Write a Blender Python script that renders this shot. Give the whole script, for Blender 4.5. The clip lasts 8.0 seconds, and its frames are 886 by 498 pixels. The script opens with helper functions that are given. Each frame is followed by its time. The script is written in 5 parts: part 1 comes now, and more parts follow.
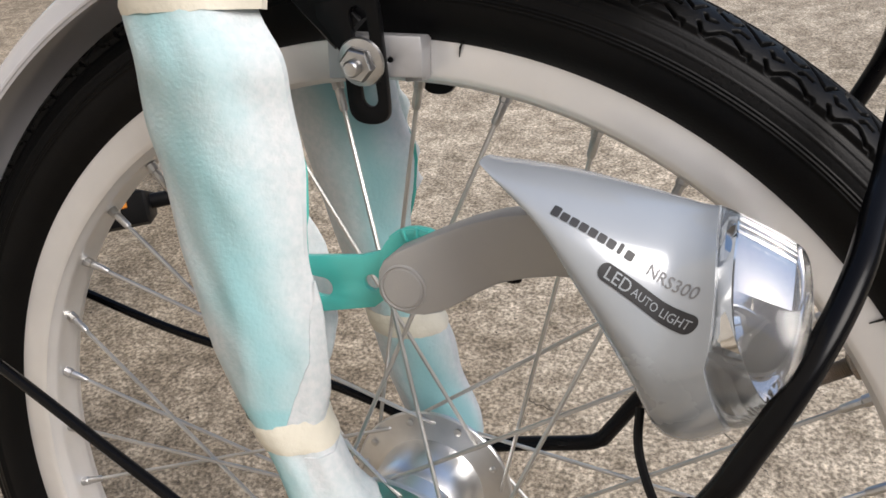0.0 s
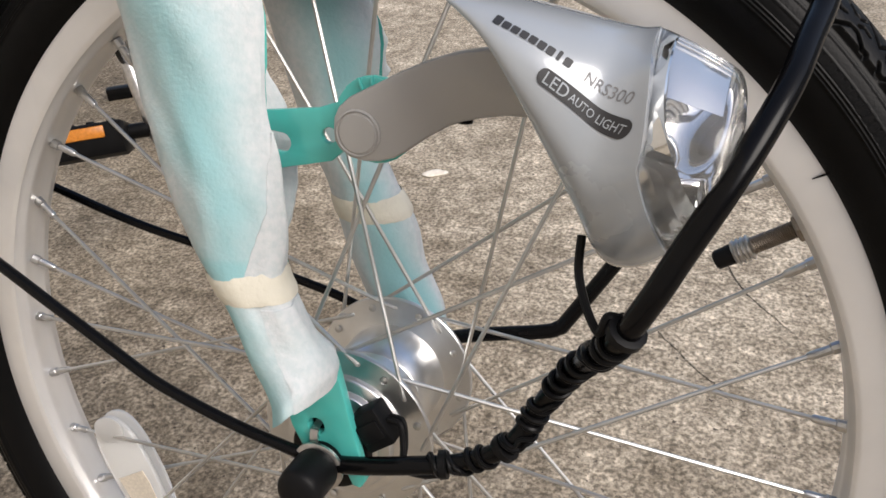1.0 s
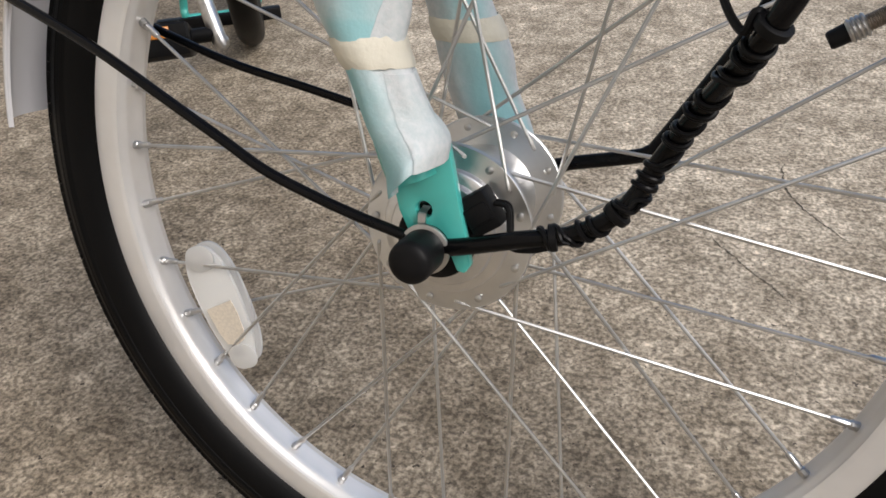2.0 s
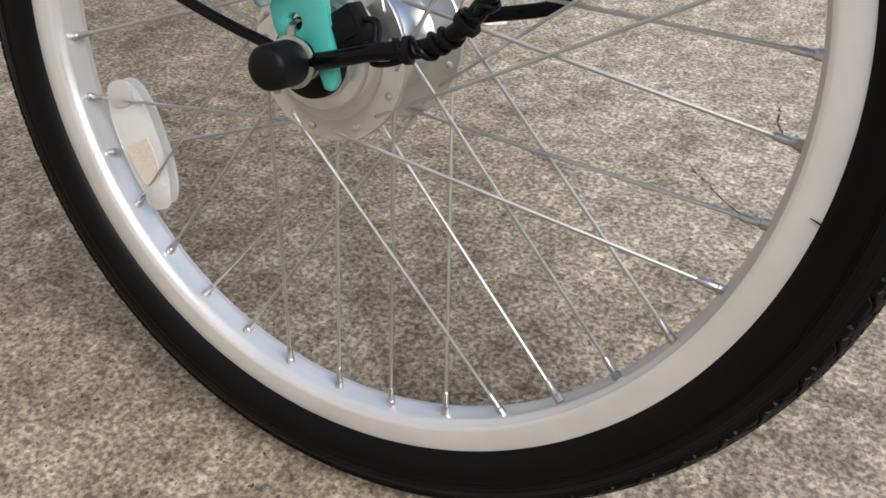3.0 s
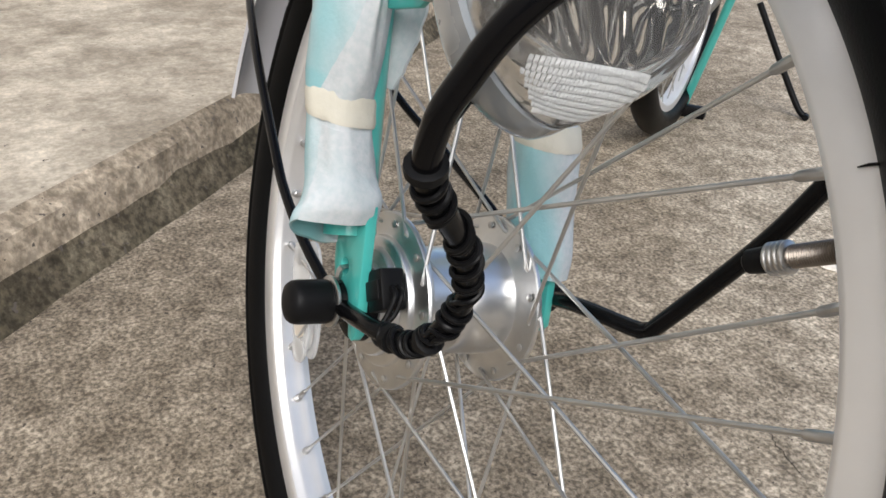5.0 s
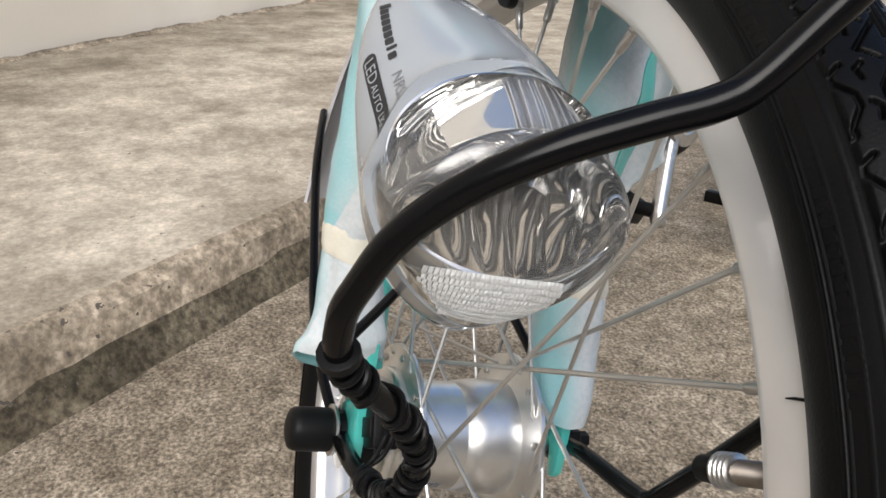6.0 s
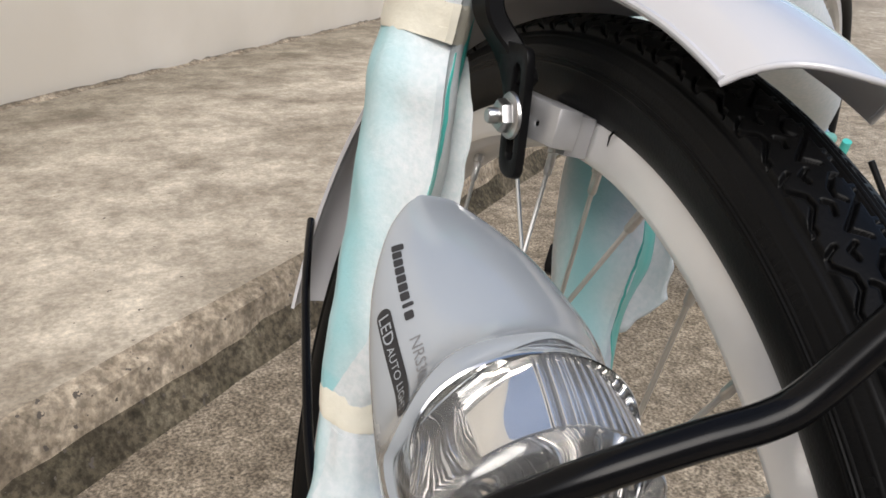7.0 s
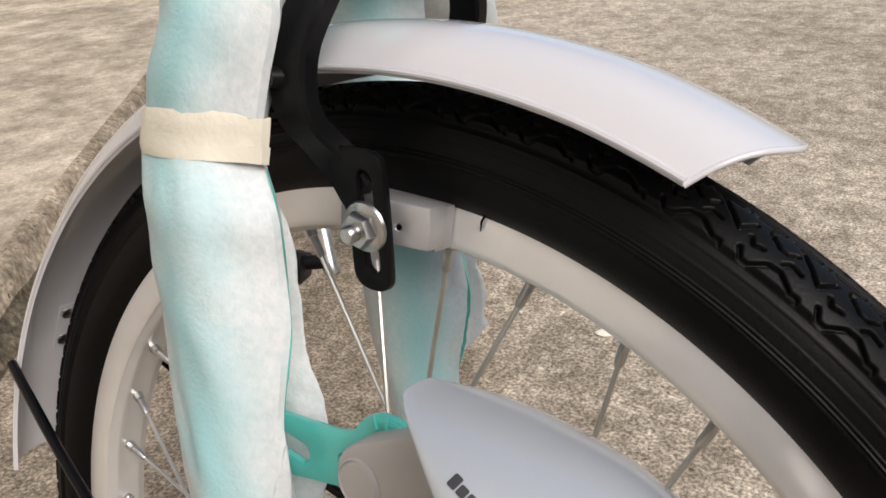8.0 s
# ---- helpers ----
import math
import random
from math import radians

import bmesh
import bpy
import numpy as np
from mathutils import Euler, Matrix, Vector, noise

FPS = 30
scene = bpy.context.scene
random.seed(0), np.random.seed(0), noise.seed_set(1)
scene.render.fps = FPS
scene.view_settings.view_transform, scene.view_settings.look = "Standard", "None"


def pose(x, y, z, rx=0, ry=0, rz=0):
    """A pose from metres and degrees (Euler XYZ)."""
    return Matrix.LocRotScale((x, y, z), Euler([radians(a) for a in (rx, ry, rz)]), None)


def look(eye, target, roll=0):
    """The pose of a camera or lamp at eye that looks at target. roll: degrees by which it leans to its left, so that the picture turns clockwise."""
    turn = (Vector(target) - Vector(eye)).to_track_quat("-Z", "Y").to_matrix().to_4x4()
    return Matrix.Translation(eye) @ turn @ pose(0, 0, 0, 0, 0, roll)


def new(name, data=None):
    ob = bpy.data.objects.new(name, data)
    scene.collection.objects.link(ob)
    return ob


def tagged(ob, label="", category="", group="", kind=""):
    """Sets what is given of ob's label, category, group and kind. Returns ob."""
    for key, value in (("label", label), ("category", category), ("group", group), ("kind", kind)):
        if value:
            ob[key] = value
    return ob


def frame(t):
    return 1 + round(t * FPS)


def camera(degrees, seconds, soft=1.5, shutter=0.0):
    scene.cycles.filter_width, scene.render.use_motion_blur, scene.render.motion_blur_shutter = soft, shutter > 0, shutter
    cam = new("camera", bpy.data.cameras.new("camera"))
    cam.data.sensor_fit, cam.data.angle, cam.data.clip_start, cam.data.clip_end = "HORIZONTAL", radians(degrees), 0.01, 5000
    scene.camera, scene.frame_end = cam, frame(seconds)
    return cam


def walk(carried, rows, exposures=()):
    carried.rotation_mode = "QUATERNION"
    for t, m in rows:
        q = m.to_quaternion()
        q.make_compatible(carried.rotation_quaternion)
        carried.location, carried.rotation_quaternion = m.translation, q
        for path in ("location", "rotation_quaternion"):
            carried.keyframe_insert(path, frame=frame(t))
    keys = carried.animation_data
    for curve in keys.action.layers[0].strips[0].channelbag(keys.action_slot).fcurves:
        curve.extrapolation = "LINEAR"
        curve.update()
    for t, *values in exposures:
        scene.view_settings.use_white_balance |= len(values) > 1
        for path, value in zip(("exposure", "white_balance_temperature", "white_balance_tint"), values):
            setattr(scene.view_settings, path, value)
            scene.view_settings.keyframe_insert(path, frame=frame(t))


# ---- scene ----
cam = camera(57.97, 8.0, 1.6)
# seconds, metres, degrees
ROWS = [
    (0.0, 0.1355, -0.2416, 0.5975, 57.49, 5.32, 18.93),
    (0.5, 0.1548, -0.2399, 0.5841, 56.54, 4.87, 18.13),
    (1.0, 0.1547, -0.2673, 0.5602, 55.89, 3.94, 18.86),
    (1.5, 0.1400, -0.3096, 0.5389, 55.99, 3.51, 19.90),
    (2.0, 0.1332, -0.3375, 0.4933, 55.13, 3.45, 20.94),
    (2.2, 0.1365, -0.3417, 0.4736, 54.58, 3.18, 21.70),
    (3.3, 0.2656, -0.3276, 0.4313, 52.56, 0.58, 29.78),
    (3.5, 0.2853, -0.3038, 0.4313, 52.52, 0.75, 32.04),
    (4.0, 0.3043, -0.2642, 0.4546, 54.65, 1.43, 39.99),
    (4.5, 0.3066, -0.2191, 0.4816, 58.69, -0.35, 51.59),
    (4.7, 0.3069, -0.1977, 0.4825, 60.10, -1.19, 55.99),
    (5.8, 0.3198, -0.1243, 0.5056, 65.69, -1.28, 71.61),
    (6.0, 0.3204, -0.1143, 0.5153, 66.62, -1.68, 72.36),
    (6.5, 0.3113, -0.1024, 0.5412, 68.30, -2.67, 73.50),
    (7.0, 0.2837, -0.1153, 0.5667, 68.32, -1.11, 70.25),
    (7.5, 0.2376, -0.1352, 0.5837, 66.01, 2.90, 56.19),
    (7.7, 0.2158, -0.1408, 0.5954, 65.26, 2.94, 48.54),
    (8.0, 0.1804, -0.1627, 0.6144, 63.11, 4.62, 36.39),
]
walk(cam, [(t, pose(x, y, z, rx, ry, rz)) for t, x, y, z, rx, ry, rz in ROWS], [(0.0, 0.49, 6460, 11), (1.0, 0.44, 6510, 11), (2.0, 0.34, 6400, 10), (3.5, 0.45, 6190, 9), (4.5, 0.45, 6190, 8.5), (6.0, 0.49, 6330, 9), (6.5, 0.53, 6360, 9.5), (7.0, 0.39, 6390, 9.5), (7.5, 0.33, 6480, 10), (8.0, 0.44, 6700, 11)])

# ---- light ----
world = bpy.data.worlds.new("sky")
scene.world = world
world.use_nodes = True
wn = world.node_tree
sky = wn.nodes.new("ShaderNodeTexSky")
sky.sky_type = "NISHITA"
sky.sun_disc = False
sky.dust_density, sky.ozone_density = 3.0, 0.9
SUN_UP, SUN_ROUND = radians(42), radians(110)
sky.sun_elevation, sky.sun_rotation = SUN_UP, SUN_ROUND
wn.links.new(sky.outputs[0], wn.nodes["Background"].inputs[0])
wn.nodes["Background"].inputs[1].default_value = 0.145
sun = new("sun", bpy.data.lights.new("sun", "SUN"))
sun.data.energy, sun.data.angle, sun.data.color = 1.9, radians(40), (1.0, 0.98, 0.955)
sun_way = Vector((math.sin(SUN_ROUND) * math.cos(SUN_UP), math.cos(SUN_ROUND) * math.cos(SUN_UP), math.sin(SUN_UP)))
sun.matrix_world = look(sun_way * 20, (0, 0, 0))

# ---- materials ----
def material(name, base, rough=0.5, metal=0.0, vary=0.0, scale=40.0, bump=0.0, bump_scale=300.0, second=None, coat=0.0, ramp=(0.35, 0.65), rough_vary=0.0):
    """A principled surface whose colour wanders between two tones, with fine relief."""
    m = bpy.data.materials.new(name)
    m.use_nodes = True
    nt = m.node_tree
    b = nt.nodes["Principled BSDF"]
    b.inputs["Base Color"].default_value = (*base, 1)
    b.inputs["Roughness"].default_value = rough
    b.inputs["Metallic"].default_value = metal
    b.inputs["Specular IOR Level"].default_value = 0.12 if max(base) < 0.02 else 0.5
    b.inputs["Coat Weight"].default_value = coat
    b.inputs["Coat Roughness"].default_value = 0.05
    co = nt.nodes.new("ShaderNodeTexCoord")
    if vary or second:
        n = nt.nodes.new("ShaderNodeTexNoise")
        n.inputs["Scale"].default_value, n.inputs["Detail"].default_value = scale, 6
        nt.links.new(co.outputs["Object"], n.inputs["Vector"])
        r = nt.nodes.new("ShaderNodeValToRGB")
        other = second or tuple(min(1, c * (1 - vary)) for c in base)
        r.color_ramp.elements[0].position, r.color_ramp.elements[1].position = ramp
        r.color_ramp.elements[0].color, r.color_ramp.elements[1].color = (*base, 1), (*other, 1)
        nt.links.new(n.outputs["Fac"], r.inputs[0])
        nt.links.new(r.outputs[0], b.inputs["Base Color"])
        if rough_vary:
            mr = nt.nodes.new("ShaderNodeMapRange")
            mr.inputs["To Min"].default_value, mr.inputs["To Max"].default_value = rough - rough_vary, rough + rough_vary
            nt.links.new(n.outputs["Fac"], mr.inputs["Value"])
            nt.links.new(mr.outputs[0], b.inputs["Roughness"])
    if bump:
        n2 = nt.nodes.new("ShaderNodeTexNoise")
        n2.inputs["Scale"].default_value, n2.inputs["Detail"].default_value = bump_scale, 4
        nt.links.new(co.outputs["Object"], n2.inputs["Vector"])
        bp = nt.nodes.new("ShaderNodeBump")
        bp.inputs["Strength"].default_value, bp.inputs["Distance"].default_value = bump, 0.001
        nt.links.new(n2.outputs["Fac"], bp.inputs["Height"])
        nt.links.new(bp.outputs[0], b.inputs["Normal"])
    return m


def concrete(name, tones, speck=(0.10, 0.085, 0.07), pebble=170.0, stain=1.3, bump=0.5, contrast=1.0, pits_over=0.68, dark_belt=None, clumps=0.8):
    """Worn concrete: stains, sandy grain and exposed small stones."""
    m = bpy.data.materials.new(name)
    m.use_nodes = True
    nt = m.node_tree
    b = nt.nodes["Principled BSDF"]
    b.inputs["Roughness"].default_value = 0.92
    b.inputs["Specular IOR Level"].default_value = 0.25
    co = nt.nodes.new("ShaderNodeTexCoord")

    def tex(kind, scale, detail=5):
        n = nt.nodes.new(kind)
        n.inputs["Scale"].default_value = scale
        if kind == "ShaderNodeTexNoise":
            n.inputs["Detail"].default_value = detail
            n.inputs["Roughness"].default_value = 0.62
        nt.links.new(co.outputs["Object"], n.inputs["Vector"])
        return n

    def ramp(source, a, c, lo, hi):
        r = nt.nodes.new("ShaderNodeValToRGB")
        r.color_ramp.elements[0].position, r.color_ramp.elements[1].position = lo, hi
        r.color_ramp.elements[0].color, r.color_ramp.elements[1].color = (*a, 1), (*c, 1)
        nt.links.new(source, r.inputs[0])
        return r.outputs[0]

    def mix(kind, fac, a, c):
        x = nt.nodes.new("ShaderNodeMixRGB")
        x.blend_type = kind
        if isinstance(fac, float):
            x.inputs[0].default_value = fac
        else:
            nt.links.new(fac, x.inputs[0])
        nt.links.new(a, x.inputs[1])
        nt.links.new(c, x.inputs[2])
        return x.outputs[0]

    large = ramp(tex("ShaderNodeTexNoise", stain, 8).outputs["Fac"], tones[0], tones[1], 0.35, 0.68)
    grain_noise = tex("ShaderNodeTexNoise", pebble, 3)
    grain = ramp(grain_noise.outputs["Fac"], (0.37, 0.355, 0.33), (1.60, 1.57, 1.52), 0.40, 0.62)
    blotch = ramp(tex("ShaderNodeTexNoise", 16.0, 5).outputs["Fac"], (0.68, 0.655, 0.61), (1.24, 1.23, 1.20), 0.36, 0.64)
    col = mix("MULTIPLY", 0.9 * contrast, large, grain)
    col = mix("MULTIPLY", 0.2 + 0.875 * clumps, col, blotch)
    clump = ramp(tex("ShaderNodeTexNoise", 48.0, 3).outputs["Fac"], (0.68, 0.655, 0.62), (1.26, 1.25, 1.23), 0.34, 0.66)
    col = mix("MULTIPLY", clumps, col, clump)
    cells = tex("ShaderNodeTexVoronoi", pebble * 0.75)
    stones = ramp(cells.outputs["Color"], (0.62, 0.58, 0.53), (1.35, 1.30, 1.25), 0.1, 0.9)
    col = mix("MULTIPLY", 0.8 * contrast, col, stones)
    pits = nt.nodes.new("ShaderNodeMath")
    pits.operation = "GREATER_THAN"
    pits.inputs[1].default_value = pits_over
    nt.links.new(tex("ShaderNodeTexNoise", pebble * 0.6, 2).outputs["Fac"], pits.inputs[0])
    dark = nt.nodes.new("ShaderNodeRGB")
    dark.outputs[0].default_value = (*speck, 1)
    col = mix("MIX", pits.outputs[0], col, dark.outputs[0])
    if dark_belt:  # a ragged darker belt along a line: a point of it and the way across
        at, across, near, far, belt_tone = dark_belt
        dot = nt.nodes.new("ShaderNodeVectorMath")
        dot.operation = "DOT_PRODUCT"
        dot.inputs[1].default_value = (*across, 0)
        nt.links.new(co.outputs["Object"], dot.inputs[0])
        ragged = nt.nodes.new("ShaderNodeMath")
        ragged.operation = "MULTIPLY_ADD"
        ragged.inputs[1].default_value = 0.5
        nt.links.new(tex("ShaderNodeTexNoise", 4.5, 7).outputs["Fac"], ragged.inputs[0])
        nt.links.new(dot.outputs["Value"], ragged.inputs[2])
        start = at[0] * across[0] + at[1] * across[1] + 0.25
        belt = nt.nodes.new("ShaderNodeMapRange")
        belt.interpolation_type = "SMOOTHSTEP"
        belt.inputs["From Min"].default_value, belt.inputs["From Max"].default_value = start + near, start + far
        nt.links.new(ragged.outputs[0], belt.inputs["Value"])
        col = mix("MULTIPLY", 1.0, col, ramp(belt.outputs[0], belt_tone, (1.0, 1.0, 1.0), 0.0, 1.0))
    nt.links.new(col, b.inputs["Base Color"])
    bp = nt.nodes.new("ShaderNodeBump")
    bp.inputs["Strength"].default_value, bp.inputs["Distance"].default_value = bump, 0.003
    nt.links.new(grain_noise.outputs["Fac"], bp.inputs["Height"])
    nt.links.new(bp.outputs[0], b.inputs["Normal"])
    return m


# belt towards the slab: washed-down soil, with soft shade put into the tone
M_GROUND = concrete("ground_concrete", ((0.310, 0.282, 0.240), (0.532, 0.499, 0.442)), pebble=225.0, contrast=0.80, dark_belt=((-0.650, -0.140), (0.722, 0.692), 0.45, 0.98, (0.64, 0.612, 0.575)))
# slab top, toned down in a belt along the wall
M_KERB = concrete("kerb_concrete", ((0.285, 0.247, 0.195), (0.575, 0.520, 0.432)), pits_over=0.74, pebble=150.0, stain=5.5, bump=0.2, contrast=0.24, clumps=0.4, dark_belt=((-2.675, -0.095), (0.620, 0.784), 0.15, 0.75, (0.66, 0.65, 0.62)))
# foot of the slab: mossy dirt, and its contact shade put into the colour
M_EDGE = concrete("dirty_shaded_concrete", ((0.058, 0.052, 0.036), (0.165, 0.145, 0.110)), pebble=110.0, stain=9.0, bump=0.5, contrast=0.7)
# slab face, a darker brown than the top
M_SIDE = concrete("brown_edge_concrete", ((0.215, 0.185, 0.145), (0.41, 0.355, 0.285)), pebble=110.0, stain=7.0, bump=0.4, contrast=0.5)
M_WALL = material("plaster", (0.84, 0.755, 0.63), 0.9, second=(0.76, 0.675, 0.55), scale=2.0, bump=0.2, bump_scale=200)
M_RUBBER = material("tyre_rubber", (0.0026, 0.0026, 0.0029), 0.43, vary=0.35, scale=25, bump=0.12, bump_scale=900, rough_vary=0.08)
M_RUBBER.node_tree.nodes["Principled BSDF"].inputs["Specular IOR Level"].default_value = 0.14
M_RIM = material("silver_rim", (0.77, 0.76, 0.75), 0.36, 0.50, second=(0.71, 0.70, 0.69), scale=30, bump=0.05, bump_scale=1500)
M_STEEL = material("bright_steel", (0.62, 0.615, 0.60), 0.44, 1.0, vary=0.15, scale=60)
M_ZINC = material("zinc_plate", (0.58, 0.575, 0.57), 0.30, 1.0, vary=0.2, scale=150)
M_HUB = material("hub_alloy", (0.77, 0.77, 0.765), 0.32, 1.0, vary=0.10, scale=80, rough_vary=0.08)
M_TEAL = material("teal_paint", (0.075, 0.47, 0.42), 0.28, 0.0, vary=0.08, scale=30, coat=0.4)


def foam_material():
    """Thin white foam: the teal paint shows through where it lies tight."""
    f = material("foam_wrap", (0.66, 0.685, 0.70), 0.75, 0.0, second=(0.57, 0.625, 0.64), scale=330, bump=0.3, bump_scale=600, ramp=(0.36, 0.64))
    nt = f.node_tree
    b = nt.nodes["Principled BSDF"]
    at = nt.nodes.new("ShaderNodeAttribute")
    at.attribute_name = "tight"
    n = nt.nodes.new("ShaderNodeTexNoise")
    n.inputs["Scale"].default_value, n.inputs["Detail"].default_value = 26, 5
    co = nt.nodes.new("ShaderNodeTexCoord")
    nt.links.new(co.outputs["Object"], n.inputs["Vector"])
    add = nt.nodes.new("ShaderNodeMath")
    add.operation = "MULTIPLY_ADD"
    nt.links.new(n.outputs["Fac"], add.inputs[0])
    add.inputs[1].default_value = 0.9
    nt.links.new(at.outputs["Fac"], add.inputs[2])
    mr = nt.nodes.new("ShaderNodeMapRange")
    mr.interpolation_type = "SMOOTHSTEP"
    mr.inputs["From Min"].default_value, mr.inputs["From Max"].default_value = 0.41, 1.41
    nt.links.new(add.outputs[0], mr.inputs["Value"])
    mx = nt.nodes.new("ShaderNodeMixRGB")
    mx.inputs[2].default_value = (0.31, 0.575, 0.61, 1)
    old = b.inputs["Base Color"].links[0].from_socket
    nt.links.new(mr.outputs[0], mx.inputs[0])
    nt.links.new(old, mx.inputs[1])
    nt.links.new(mx.outputs[0], b.inputs["Base Color"])
    tl = nt.nodes.new("ShaderNodeBsdfTranslucent")  # thin foam lets light through
    nt.links.new(mx.outputs[0], tl.inputs["Color"])
    ms = nt.nodes.new("ShaderNodeMixShader")
    ms.inputs[0].default_value = 0.12
    nt.links.new(b.outputs[0], ms.inputs[1])
    nt.links.new(tl.outputs[0], ms.inputs[2])
    nt.links.new(ms.outputs[0], nt.nodes["Material Output"].inputs["Surface"])
    return f


M_FOAM = foam_material()
M_TAPE = material("masking_tape", (0.66, 0.63, 0.53), 0.65, vary=0.08, scale=90, bump=0.3, bump_scale=500)
M_WHITE = material("white_gloss_paint", (0.53, 0.53, 0.555), 0.16, vary=0.03, scale=12, coat=0.7)
M_BLACK = material("black_gloss", (0.004, 0.004, 0.0045), 0.20, vary=0.2, scale=40, coat=0.05)
M_PLASTIC = material("black_plastic", (0.007, 0.007, 0.0075), 0.45, vary=0.25, scale=60, bump=0.1, bump_scale=800)
M_CABLE = material("cable_sheath", (0.006, 0.006, 0.0065), 0.30, vary=0.2, scale=90)
M_BRAKE = material("satin_black", (0.005, 0.005, 0.0055), 0.36, vary=0.2, scale=80)
M_LAMP = material("silver_grey_plastic", (0.34, 0.365, 0.39), 0.26, 0.1, vary=0.06, scale=20, coat=0.8, rough_vary=0.06)
M_ARM = material("grey_plastic", (0.36, 0.35, 0.335), 0.45, vary=0.05, scale=40, bump=0.06, bump_scale=1200)
M_CHROME = material("chrome", (0.92, 0.91, 0.89), 0.05, 1.0, vary=0.03, scale=60)
M_PAD = material("grey_alloy", (0.42, 0.42, 0.43), 0.4, 0.6, vary=0.1, scale=60)
M_INK = material("black_ink", (0.02, 0.02, 0.022), 0.5)
M_GREYINK = material("grey_ink", (0.16, 0.16, 0.165), 0.5)
M_ORANGE = material("orange_reflector", (0.66, 0.235, 0.03), 0.25, vary=0.2, scale=300)
M_BRASS = material("valve_nickel", (0.34, 0.295, 0.25), 0.38, 1.0, vary=0.2, scale=200)


def clear(name, tint=(1, 1, 1), rough=0.02, ior=1.45):
    m = bpy.data.materials.new(name)
    m.use_nodes = True
    b = m.node_tree.nodes["Principled BSDF"]
    b.inputs["Base Color"].default_value = (*tint, 1)
    b.inputs["Roughness"].default_value = rough
    b.inputs["IOR"].default_value = ior
    b.inputs["Transmission Weight"].default_value = 1.0
    return m


M_CLEAR = clear("clear_plastic", (0.99, 0.99, 0.985), 0.012)
M_CLEAR.node_tree.nodes["Principled BSDF"].inputs["Transmission Weight"].default_value = 0.97

M_PRISM = material("reflex_silver", (0.68, 0.68, 0.67), 0.22, 0.25, vary=0.15, scale=900, bump=0.6, bump_scale=600)
M_LIP = material("satin_silver", (0.80, 0.80, 0.79), 0.10, 1.0, vary=0.05, scale=90)
M_PEACH = material("reflex_peach", (0.90, 0.82, 0.70), 0.3, 0.2, vary=0.15, scale=700)

M_MILKY = clear("milky_plastic", (0.97, 0.97, 0.96), 0.18)
M_MILKY.node_tree.nodes["Principled BSDF"].inputs["Transmission Weight"].default_value = 0.55


M_CRACK = material("crack_dirt", (0.045, 0.038, 0.03), 0.95, vary=0.3, scale=80)
# ---- mesh helpers ----
def bm_new():
    return bmesh.new()


def part(name, bm, material, parent, label="", smooth=True):
    """Links a bmesh as one mesh object under a thing or a part."""
    bmesh.ops.recalc_face_normals(bm, faces=bm.faces)
    me = bpy.data.meshes.new(name)
    bm.to_mesh(me)
    bm.free()
    me.materials.append(material)
    if smooth:
        me.shade_smooth()
        me.set_sharp_from_angle(angle=radians(38))
    ob = new(name, me)
    ob.parent = parent
    if parent is not None and parent.type == "EMPTY":
        ob.location = parent.get("shift", (0, 0, 0))
    if label:
        ob["label"] = label
    return ob


def loft(rings, closed_ring=True, caps=True, closed=False, bm=None):
    """Skins a row of rings that have the same number of points."""
    bm = bm or bm_new()
    vs = [[bm.verts.new(p) for p in r] for r in rings]
    n = len(vs[0])
    pairs = list(zip(vs[:-1], vs[1:])) + ([(vs[-1], vs[0])] if closed else [])
    for a, b in pairs:
        for i in range(n if closed_ring else n - 1):
            j = (i + 1) % n
            bm.faces.new((a[i], a[j], b[j], b[i]))
    if caps and closed_ring and not closed:
        bm.faces.new(vs[0])
        bm.faces.new(list(reversed(vs[-1])))
    return bm


def smooth_path(points, steps=8):
    """A Catmull-Rom line through the points."""
    p = [Vector(q) for q in points]
    p = [p[0] * 2 - p[1]] + p + [p[-1] * 2 - p[-2]]
    out = []
    for i in range(1, len(p) - 2):
        for s in range(steps):
            t = s / steps
            a, b, c, d = p[i - 1], p[i], p[i + 1], p[i + 2]
            out.append(0.5 * ((2 * b) + (c - a) * t + (2 * a - 5 * b + 4 * c - d) * t * t + (3 * b - a - 3 * c + d) * t ** 3))
    out.append(p[-2])
    return out


def frames_along(path):
    """Turning-free frames: point, side, up, way."""
    path = [Vector(q) for q in path]
    out = []
    side = None
    for i, q in enumerate(path):
        way = (path[min(i + 1, len(path) - 1)] - path[max(i - 1, 0)]).normalized()
        if side is None:
            side = way.orthogonal().normalized()
        side = (side - way * side.dot(way)).normalized()
        out.append((q, side, way.cross(side).normalized(), way))
    return out


def tube(path, radius, n=12, bm=None, caps=True):
    """A round bar along a path; radius a number or one for each point."""
    rings = []
    fr = frames_along(path)
    for i, (q, a, b, w) in enumerate(fr):
        r = radius[i] if isinstance(radius, (list, tuple)) else radius
        rings.append([q + (a * math.cos(2 * math.pi * k / n) + b * math.sin(2 * math.pi * k / n)) * r for k in range(n)])
    return loft(rings, caps=caps, bm=bm)


def turned(profile, n=48, axis="y", centre=(0, 0, 0), caps=True, bm=None, a0=0.0, a1=360.0, closed_profile=False):
    """A profile of (radius, along) turned round the y axis through centre."""
    full = abs(a1 - a0) >= 359.9
    count = n if full else n + 1
    rings = []
    c = Vector(centre)
    for k in range(count):
        a = radians(a0 + (a1 - a0) * k / n)
        rings.append([c + Vector((r * math.cos(a), y, r * math.sin(a))) for r, y in profile])
    return loft(rings, closed_ring=closed_profile, caps=caps and closed_profile, closed=full, bm=bm)


